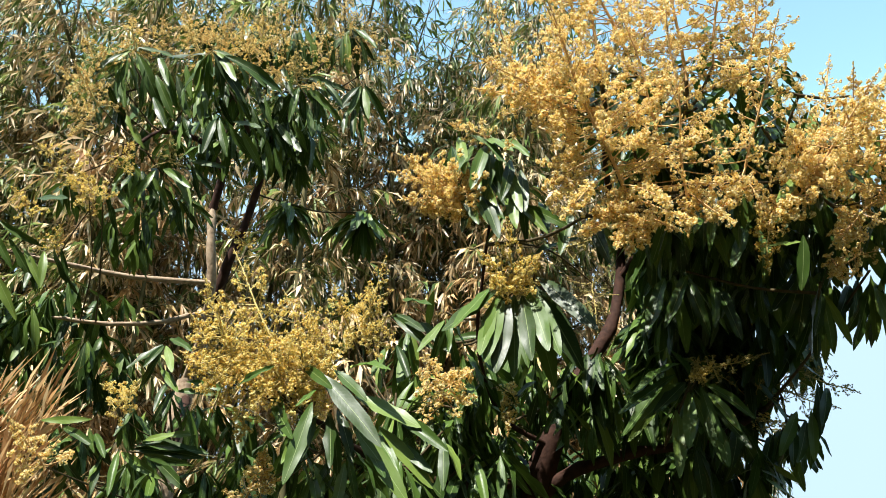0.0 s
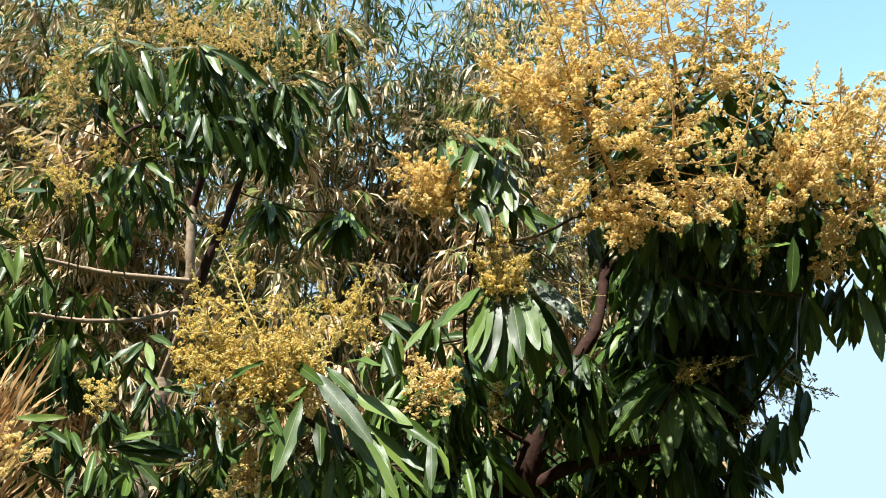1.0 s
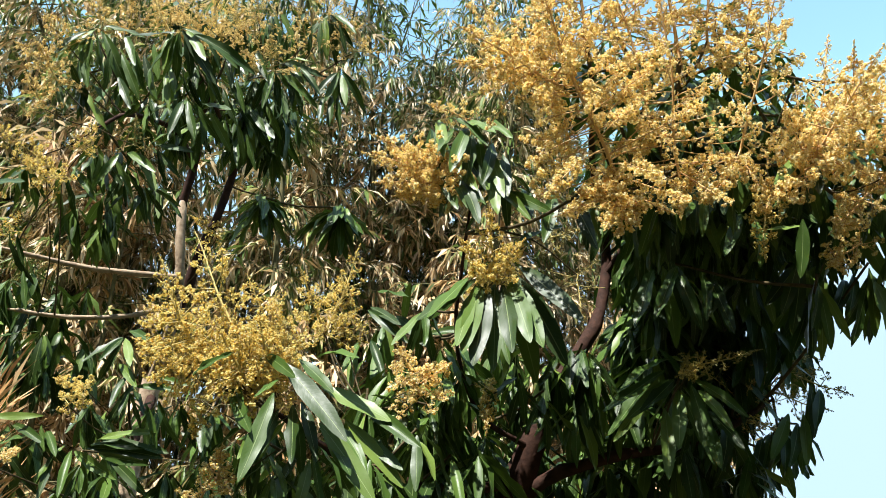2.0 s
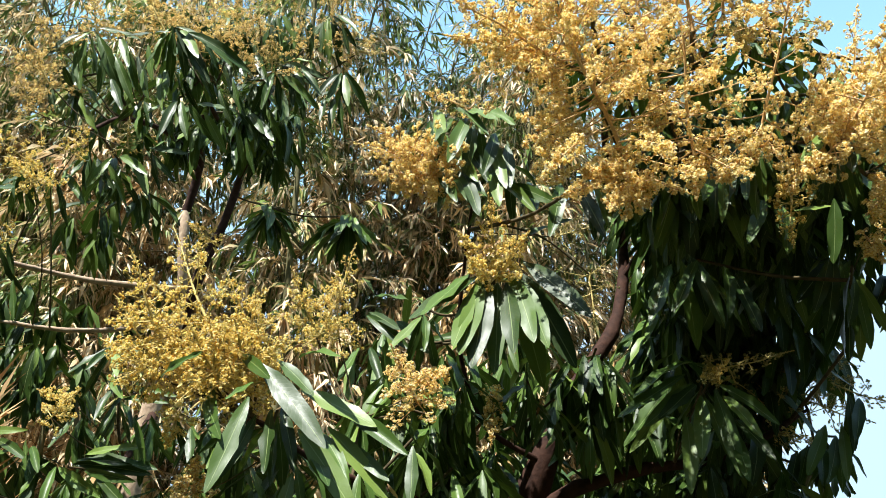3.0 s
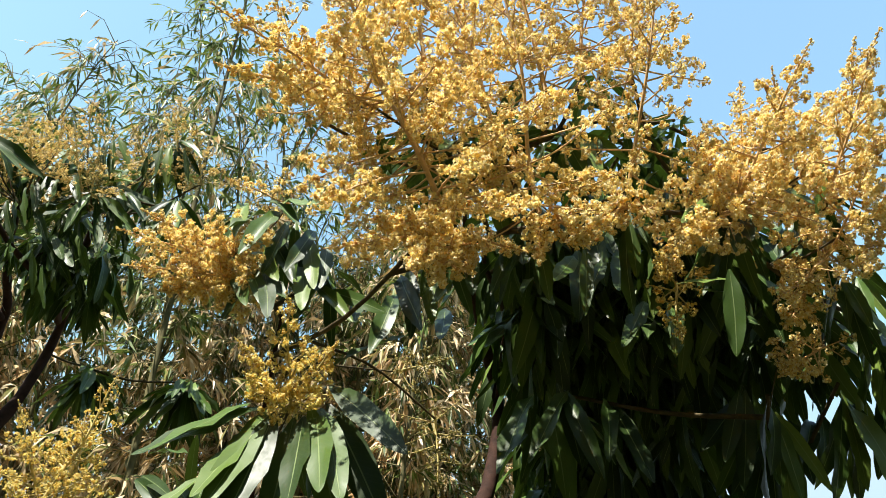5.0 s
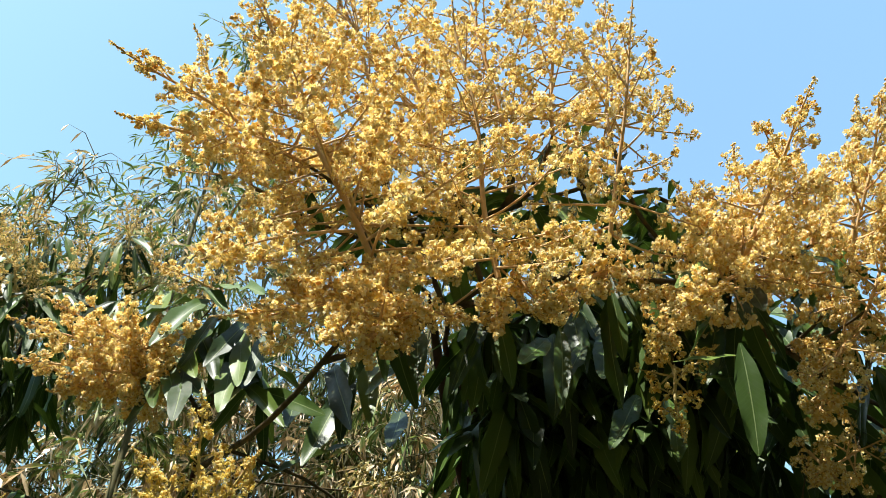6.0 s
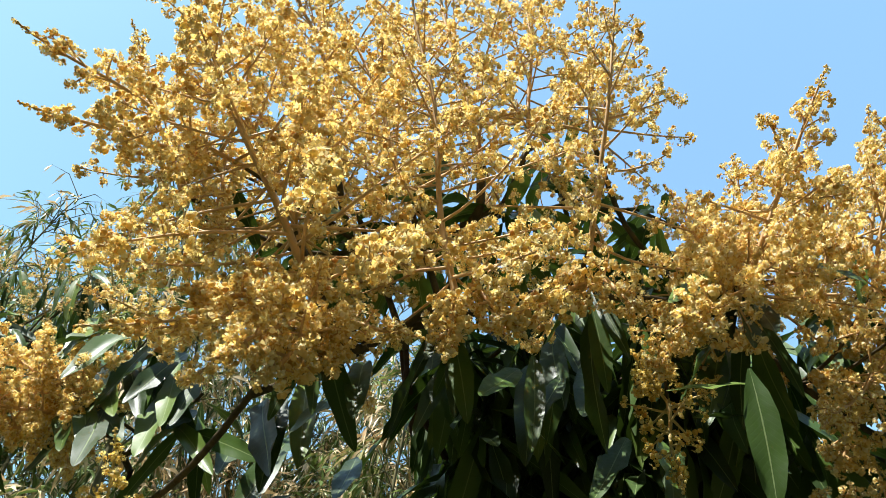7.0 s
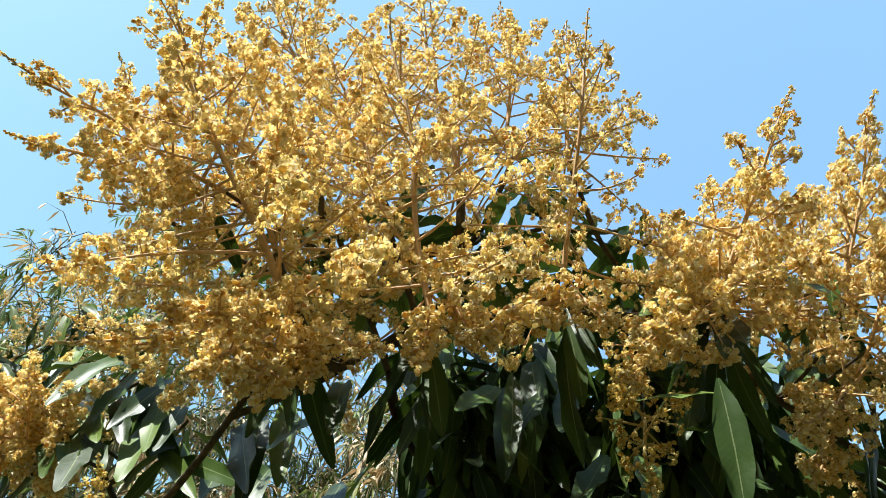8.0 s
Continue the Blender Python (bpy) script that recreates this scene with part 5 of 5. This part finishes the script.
# leaves, left tree, low whorl: stem end, tip
for bx, by, bz, tx, ty, tz in [
    (-1.118, 2.929, 1.811, -0.914, 2.884, 1.840),
    (-1.137, 2.930, 1.795, -0.878, 2.909, 1.770),
    (-1.146, 2.935, 1.785, -0.896, 2.909, 1.750),
    (-1.096, 2.914, 1.766, -0.946, 2.789, 1.668),
    (-1.081, 2.948, 1.760, -0.917, 2.896, 1.631),
    (-1.175, 2.902, 1.773, -1.045, 2.787, 1.649),
    (-1.307, 2.959, 1.842, -1.223, 2.829, 1.757),
    (-1.323, 2.942, 1.862, -1.244, 2.819, 1.768),
    (-1.437, 2.951, 1.780, -1.330, 2.959, 1.624),
    (-1.428, 2.957, 1.863, -1.294, 2.827, 1.784),
    (-1.304, 2.908, 1.891, -1.467, 2.870, 1.871),
    (-1.343, 2.955, 1.838, -1.385, 2.837, 1.789),
    (-1.224, 2.937, 1.796, -1.266, 2.837, 1.673),
    (-1.189, 2.910, 1.774, -1.162, 2.792, 1.634),
    (-1.248, 2.903, 1.773, -1.236, 2.833, 1.616),
]:
    single_leaf(mango_far, (bx, by, bz), (tx, ty, tz))

# leaves, left tree, upper low whorl: stem end, tip
for bx, by, bz, tx, ty, tz in [
    (-0.995, 2.893, 1.989, -0.853, 2.845, 1.962),
    (-0.955, 2.873, 2.024, -0.802, 2.805, 1.986),
    (-1.074, 2.915, 2.173, -1.159, 2.842, 2.070),
    (-1.056, 2.878, 2.161, -1.061, 2.776, 2.067),
    (-1.052, 2.889, 2.163, -0.980, 2.788, 2.052),
    (-1.063, 2.899, 2.159, -1.126, 2.892, 1.993),
    (-1.018, 2.873, 2.026, -1.029, 2.773, 1.917),
    (-0.996, 2.879, 1.996, -1.002, 2.783, 1.883),
    (-0.762, 2.900, 1.899, -0.714, 2.801, 1.775),
    (-0.644, 2.903, 1.999, -0.600, 2.837, 1.856),
    (-1.059, 2.886, 2.070, -0.963, 2.783, 1.983),
    (-1.138, 2.885, 1.934, -1.158, 2.791, 1.825),
    (-0.955, 2.901, 1.936, -0.893, 2.885, 1.792),
    (-1.043, 2.892, 2.190, -0.935, 2.776, 2.125),
]:
    single_leaf(mango_far, (bx, by, bz), (tx, ty, tz))

# leaves, low shoot, largest leaf: stem end, tip
for bx, by, bz, tx, ty, tz in [
    (-0.214, 2.041, 1.760, -0.134, 1.911, 1.657),
    (-0.335, 2.069, 1.815, -0.364, 1.982, 1.676),
    (-0.152, 2.070, 1.764, -0.031, 1.976, 1.675),
    (-0.373, 2.037, 1.945, -0.279, 1.907, 1.869),
    (-0.244, 2.044, 1.937, -0.147, 1.914, 1.921),
    (-0.454, 2.059, 1.852, -0.373, 1.929, 1.752),
    (-0.446, 2.078, 1.882, -0.406, 1.957, 1.769),
    (-0.281, 2.074, 1.834, -0.226, 1.975, 1.698),
    (-0.295, 2.039, 1.822, -0.271, 1.909, 1.691),
    (-0.188, 2.071, 1.776, -0.113, 1.947, 1.674),
    (-0.127, 2.037, 1.815, -0.026, 1.907, 1.710),
    (-0.362, 2.070, 1.787, -0.374, 1.940, 1.694),
]:
    single_leaf(mango, (bx, by, bz), (tx, ty, tz))

# leaves, low shoot, flower bract: stem end, tip
for bx, by, bz, tx, ty, tz in [
    (-0.522, 1.968, 1.879, -0.436, 1.892, 1.911),
    (-0.324, 1.981, 1.872, -0.350, 1.907, 1.823),
]:
    single_leaf(mango, (bx, by, bz), (tx, ty, tz))

# leaves, middle bunch: stem end, tip
for bx, by, bz, tx, ty, tz in [
    (-0.167, 2.770, 2.310, -0.036, 2.640, 2.266),
    (-0.173, 2.771, 2.258, -0.066, 2.643, 2.169),
    (-0.180, 2.758, 2.243, -0.079, 2.631, 2.098),
    (-0.056, 2.789, 2.208, -0.043, 2.664, 2.306),
    (-0.008, 2.776, 2.172, 0.065, 2.646, 2.243),
    (0.009, 2.781, 2.155, 0.166, 2.681, 2.149),
    (-0.220, 2.784, 2.124, -0.218, 2.677, 1.945),
    (-0.167, 2.774, 2.139, -0.130, 2.658, 2.009),
    (0.024, 2.752, 2.205, 0.096, 2.628, 2.237),
    (-0.082, 2.752, 2.223, 0.016, 2.622, 2.099),
    (-0.203, 2.779, 2.141, -0.242, 2.649, 2.007),
]:
    single_leaf(mango, (bx, by, bz), (tx, ty, tz))

# leaves, central shoot: stem end, tip
for bx, by, bz, tx, ty, tz in [
    (0.257, 2.300, 2.227, 0.348, 2.326, 1.942),
    (0.289, 2.337, 2.244, 0.414, 2.259, 1.983),
    (0.267, 2.328, 2.228, 0.305, 2.162, 2.019),
    (0.193, 2.309, 2.212, 0.165, 2.168, 1.955),
    (0.176, 2.322, 2.221, 0.136, 2.156, 1.982),
    (0.224, 2.353, 2.221, 0.216, 2.228, 1.955),
    (0.165, 2.315, 2.226, 0.017, 2.149, 2.062),
    (0.144, 2.310, 2.230, 0.040, 2.144, 2.073),
    (0.154, 2.314, 2.183, 0.116, 2.148, 1.999),
    (0.293, 2.302, 2.265, 0.434, 2.136, 2.073),
    (0.246, 2.322, 2.210, 0.255, 2.156, 1.991),
    (0.277, 2.341, 2.236, 0.342, 2.175, 2.008),
]:
    single_leaf(mango, (bx, by, bz), (tx, ty, tz), width=1.12)

# leaves, central shoot, side leaf: stem end, tip
for bx, by, bz, tx, ty, tz in [
    (0.272, 2.418, 2.355, 0.425, 2.338, 2.417),
    (0.419, 2.397, 2.545, 0.391, 2.278, 2.350),
    (0.532, 2.407, 2.518, 0.518, 2.277, 2.366),
    (0.326, 2.434, 2.568, 0.343, 2.304, 2.431),
]:
    single_leaf(mango, (bx, by, bz), (tx, ty, tz))

# leaves, upper middle shoot: stem end, tip
for bx, by, bz, tx, ty, tz in [
    (0.084, 2.342, 2.580, 0.157, 2.256, 2.430),
    (0.138, 2.344, 2.759, 0.223, 2.228, 2.672),
    (0.146, 2.354, 2.739, 0.110, 2.224, 2.554),
    (0.182, 2.352, 2.711, 0.196, 2.311, 2.516),
    (0.227, 2.358, 2.692, 0.210, 2.248, 2.517),
    (0.117, 2.374, 2.751, 0.059, 2.244, 2.618),
    (0.195, 2.340, 2.756, 0.256, 2.211, 2.647),
    (0.211, 2.370, 2.681, 0.251, 2.260, 2.476),
    (0.163, 2.369, 2.727, 0.147, 2.272, 2.534),
    (0.098, 2.389, 2.598, 0.072, 2.303, 2.431),
    (0.131, 2.334, 2.550, 0.176, 2.212, 2.370),
    (0.259, 2.355, 2.652, 0.267, 2.266, 2.479),
]:
    single_leaf(mango, (bx, by, bz), (tx, ty, tz))

# leaves, hanging pair under the crown: stem end, tip
for bx, by, bz, tx, ty, tz in [
    (0.773, 2.373, 2.299, 0.772, 2.243, 2.087),
    (0.746, 2.371, 2.282, 0.770, 2.347, 2.051),
    (0.702, 2.344, 2.272, 0.612, 2.214, 2.084),
    (0.870, 2.369, 2.265, 0.892, 2.243, 2.064),
    (0.847, 2.343, 2.268, 0.828, 2.217, 2.099),
    (0.775, 2.343, 2.284, 0.679, 2.225, 2.104),
]:
    single_leaf(mango, (bx, by, bz), (tx, ty, tz))

# leaves, crown, hanging leaves: stem end, tip
for bx, by, bz, tx, ty, tz in [
    (0.755, 2.024, 2.411, 0.743, 1.990, 2.261),
    (0.546, 2.044, 2.407, 0.536, 1.953, 2.278),
    (0.628, 2.023, 2.401, 0.623, 1.923, 2.310),
    (0.806, 2.078, 2.426, 0.754, 1.997, 2.295),
    (0.741, 2.051, 2.411, 0.684, 1.952, 2.286),
    (0.532, 2.052, 2.381, 0.482, 1.975, 2.256),
]:
    single_leaf(mango, (bx, by, bz), (tx, ty, tz))

# leaves, crown, pale notched leaf: stem end, tip
for bx, by, bz, tx, ty, tz in [
    (0.959, 2.069, 2.354, 0.984, 1.992, 2.298),
    (1.062, 2.083, 2.543, 0.963, 2.008, 2.414),
    (1.080, 2.086, 2.525, 1.017, 2.006, 2.386),
    (1.088, 2.063, 2.511, 1.082, 2.065, 2.373),
]:
    single_leaf(mango, (bx, by, bz), (tx, ty, tz))

# leaves, crown, leaves between the blossoms: stem end, tip
for bx, by, bz, tx, ty, tz in [
    (0.668, 1.979, 2.832, 0.615, 1.972, 2.633),
    (0.687, 1.988, 2.674, 0.589, 1.883, 2.547),
    (0.803, 2.005, 2.676, 0.776, 1.917, 2.525),
    (0.568, 1.977, 2.512, 0.577, 1.860, 2.479),
    (0.476, 1.963, 2.735, 0.484, 1.866, 2.705),
    (0.391, 1.969, 2.808, 0.399, 1.866, 2.689),
    (0.401, 1.996, 2.547, 0.363, 1.888, 2.550),
]:
    single_leaf(mango, (bx, by, bz), (tx, ty, tz))

# leaves, outer hanging leaves: stem end, tip
for bx, by, bz, tx, ty, tz in [
    (1.192, 2.459, 2.317, 1.080, 2.351, 2.173),
    (1.216, 2.445, 2.308, 1.128, 2.420, 2.102),
    (1.223, 2.466, 2.215, 1.127, 2.368, 2.036),
    (1.256, 2.455, 2.325, 1.159, 2.397, 2.157),
    (1.296, 2.482, 2.305, 1.251, 2.464, 2.083),
    (1.257, 2.457, 2.279, 1.189, 2.433, 2.044),
    (1.299, 2.465, 2.282, 1.265, 2.361, 2.115),
    (1.388, 2.485, 2.306, 1.324, 2.371, 2.130),
    (1.205, 2.494, 2.344, 1.105, 2.392, 2.159),
    (1.202, 2.486, 2.222, 1.105, 2.356, 2.086),
    (1.238, 2.467, 2.249, 1.129, 2.337, 2.080),
    (1.355, 2.479, 2.287, 1.279, 2.349, 2.145),
]:
    single_leaf(mango, (bx, by, bz), (tx, ty, tz))

# leaves, outer dark leaves: stem end, tip
for bx, by, bz, tx, ty, tz in [
    (1.355, 2.914, 2.309, 1.307, 2.813, 2.072),
    (1.218, 2.886, 2.167, 1.171, 2.756, 1.991),
    (1.294, 2.893, 2.169, 1.292, 2.775, 1.994),
    (1.269, 2.874, 2.239, 1.223, 2.760, 2.046),
    (1.213, 2.886, 2.320, 1.167, 2.756, 2.132),
    (1.336, 2.887, 2.167, 1.219, 2.772, 1.997),
    (1.227, 2.916, 2.452, 1.180, 2.789, 2.232),
]:
    single_leaf(mango, (bx, by, bz), (tx, ty, tz))

# leaves, lowest outer leaves: stem end, tip
for bx, by, bz, tx, ty, tz in [
    (1.416, 2.922, 2.027, 1.386, 2.859, 1.839),
    (1.436, 2.928, 2.025, 1.390, 2.949, 1.783),
    (1.378, 2.977, 1.894, 1.298, 2.847, 1.737),
    (1.300, 2.934, 1.867, 1.251, 2.804, 1.733),
    (1.265, 2.942, 1.854, 1.170, 2.812, 1.725),
    (1.448, 2.921, 2.009, 1.372, 2.791, 1.866),
    (1.400, 2.970, 1.928, 1.342, 2.851, 1.744),
    (1.220, 2.926, 1.835, 1.136, 2.796, 1.708),
    (1.327, 2.930, 1.922, 1.207, 2.806, 1.756),
]:
    single_leaf(mango, (bx, by, bz), (tx, ty, tz))

# leaves, lower right whorl: stem end, tip
for bx, by, bz, tx, ty, tz in [
    (0.745, 2.397, 2.009, 0.569, 2.267, 1.906),
    (0.699, 2.418, 1.966, 0.569, 2.407, 1.795),
    (0.761, 2.425, 1.956, 0.649, 2.295, 1.845),
    (0.714, 2.396, 1.868, 0.697, 2.289, 1.679),
    (0.806, 2.416, 1.940, 0.820, 2.317, 1.718),
    (0.840, 2.402, 1.863, 0.885, 2.272, 1.753),
    (0.834, 2.406, 1.839, 0.822, 2.276, 1.702),
    (0.742, 2.419, 1.955, 0.599, 2.294, 1.821),
    (0.717, 2.373, 1.974, 0.525, 2.251, 1.840),
    (0.809, 2.372, 1.916, 0.830, 2.242, 1.800),
    (0.761, 2.399, 1.922, 0.716, 2.269, 1.753),
    (0.705, 2.394, 1.950, 0.593, 2.354, 1.764),
    (0.804, 2.387, 1.948, 0.886, 2.276, 1.831),
]:
    single_leaf(mango, (bx, by, bz), (tx, ty, tz))

# leaves, crown, leaves seen from below: stem end, tip
for bx, by, bz, tx, ty, tz in [
    (0.772, 2.124, 2.481, 0.749, 2.046, 2.295),
    (0.818, 2.135, 2.538, 0.775, 2.031, 2.364),
    (1.067, 2.111, 2.526, 0.981, 2.025, 2.346),
    (1.120, 2.149, 2.561, 1.006, 2.031, 2.369),
    (1.231, 2.141, 2.558, 1.161, 2.011, 2.398),
    (0.438, 2.114, 2.411, 0.448, 2.026, 2.244),
    (0.466, 2.140, 2.453, 0.476, 2.031, 2.279),
    (0.422, 2.092, 2.384, 0.433, 1.990, 2.227),
    (0.916, 2.096, 2.343, 0.893, 1.980, 2.178),
    (0.863, 2.144, 2.501, 0.820, 2.039, 2.335),
    (0.894, 2.138, 2.372, 0.820, 2.030, 2.222),
]:
    single_leaf(mango, (bx, by, bz), (tx, ty, tz))

# leaves, upper middle shoot, seen from below: stem end, tip
for bx, by, bz, tx, ty, tz in [
    (0.163, 2.391, 2.687, 0.232, 2.307, 2.486),
    (0.072, 2.387, 2.681, 0.159, 2.263, 2.507),
    (0.128, 2.373, 2.671, 0.191, 2.281, 2.511),
    (0.078, 2.381, 2.598, 0.196, 2.271, 2.459),
    (0.267, 2.361, 2.528, 0.390, 2.272, 2.423),
    (0.236, 2.369, 2.545, 0.300, 2.267, 2.408),
    (0.056, 2.369, 2.778, 0.067, 2.252, 2.614),
    (0.089, 2.379, 2.789, 0.191, 2.249, 2.650),
    (0.202, 2.374, 2.609, 0.239, 2.246, 2.424),
    (0.045, 2.399, 2.624, 0.104, 2.269, 2.448),
]:
    single_leaf(mango, (bx, by, bz), (tx, ty, tz))

# leaves, inner limb leaves: stem end, tip
for bx, by, bz, tx, ty, tz in [
    (0.506, 2.682, 2.097, 0.489, 2.580, 1.956),
    (0.536, 2.672, 2.061, 0.575, 2.588, 1.911),
    (0.525, 2.662, 2.075, 0.531, 2.551, 1.953),
    (0.462, 2.681, 2.080, 0.411, 2.576, 1.959),
]:
    single_leaf(mango, (bx, by, bz), (tx, ty, tz))

# the broad leaves of the low shoot under the gold blossoms, and one under the crown
single_leaf(mango, (-0.322, 2.000, 1.919), (-0.152, 1.900, 1.737), face=(0.14, -0.92, 0.27), width=1.2)
single_leaf(mango, (-0.231, 2.030, 1.864), (-0.060, 1.970, 1.784), face=(0.35, -0.8, 0.4), width=1.3)
single_leaf(mango, (-0.223, 1.990, 1.774), (-0.084, 1.930, 1.608), face=(0.3, -0.9, 0.2), width=1.25)
single_leaf(mango, (-0.166, 2.020, 1.784), (-0.027, 1.990, 1.640), face=(0.5, -0.8, 0.0), width=1.05)
single_leaf(mango, (-0.335, 1.990, 1.842), (-0.365, 1.900, 1.646), face=(0.1, -0.9, 0.35), width=1.01)
single_leaf(mango, (-0.287, 2.030, 1.931), (-0.193, 1.980, 1.849), face=(0.3, -0.8, 0.4), width=1.6)
single_leaf(mango, (0.918, 1.850, 2.245), (0.908, 1.860, 2.108), face=(-0.15, -0.85, 0.45), width=1.3)
single_leaf(mango, (0.918, 1.855, 2.230), (0.835, 1.850, 2.215), face=(-0.1, -0.7, 0.6), width=1.02)

# broad leaves between the blossoms on the outer side of the crown
single_leaf(mango, (0.957, 1.900, 2.437), (0.876, 1.850, 2.336), face=(-0.1, -0.87, 0.45), width=1.15)
single_leaf(mango, (0.986, 1.930, 2.444), (0.935, 1.900, 2.308), face=(0.3, -0.9, 0.2), width=1.1)
single_leaf(mango, (0.993, 1.920, 2.439), (0.964, 1.880, 2.303), face=(0.4, -0.9, 0.2), width=1.1)
single_leaf(mango, (1.075, 1.900, 2.470), (1.108, 1.860, 2.394), face=(-0.1, -0.8, 0.55), width=1.15)
single_leaf(mango, (0.743, 1.920, 2.593), (0.765, 1.880, 2.465), face=(0.2, -0.9, 0.3), width=1.2)
single_leaf(mango, (0.922, 1.980, 2.671), (0.958, 1.950, 2.580), face=(0.5, -0.8, 0.1), width=1.1)
single_leaf(mango, (0.615, 1.930, 2.570), (0.667, 1.900, 2.610), face=(0.0, -0.7, 0.6), width=1.1)
single_leaf(mango, (1.169, 1.950, 2.442), (1.224, 1.950, 2.577), face=(0.2, -0.9, 0.3), width=1.05)

# hanging leaves under the crown that catch the light
single_leaf(mango, (0.881, 2.350, 2.251), (0.910, 2.320, 2.087), face=(-0.05, -0.9, 0.35), width=1.25)
single_leaf(mango, (0.756, 2.350, 2.305), (0.785, 2.320, 2.126), face=(-0.1, -0.87, 0.42), width=1.25)
single_leaf(mango, (0.733, 2.350, 2.286), (0.752, 2.320, 2.064), face=(0.1, -0.9, 0.3), width=1.1)
single_leaf(mango, (0.860, 2.350, 2.235), (0.863, 2.320, 2.145), face=(0.3, -0.9, 0.2), width=1.1)
single_leaf(mango, (1.156, 2.350, 2.297), (1.100, 2.320, 2.080), face=(-0.1, -0.9, 0.4), width=1.1)
single_leaf(mango, (1.143, 2.350, 2.296), (1.076, 2.320, 2.133), face=(-0.1, -0.9, 0.4), width=1.1)
single_leaf(mango, (1.172, 2.350, 2.284), (1.168, 2.320, 2.092), face=(0.1, -0.9, 0.3), width=1.1)

# withered leaves caught among the green ones
for bx, by, bz, tx, ty, tz in [
    (-0.28, 2.46, 2.05, -0.27, 2.45, 1.98),
    (1.19, 2.99, 1.9, 1.22, 2.97, 1.85),
    (0.36, 2.58, 1.94, 0.34, 2.58, 1.9),
    (1.15, 2.94, 1.86, 1.2, 2.94, 1.83),
    (-0.05, 2.21, 1.68, -0.03, 2.21, 1.64),
    (0.26, 2.59, 1.87, 0.29, 2.59, 1.84),
    (0.5, 2.71, 1.67, 0.54, 2.72, 1.64),
]:
    single_leaf(mango, (bx, by, bz), (tx, ty, tz), DRY_MESH)
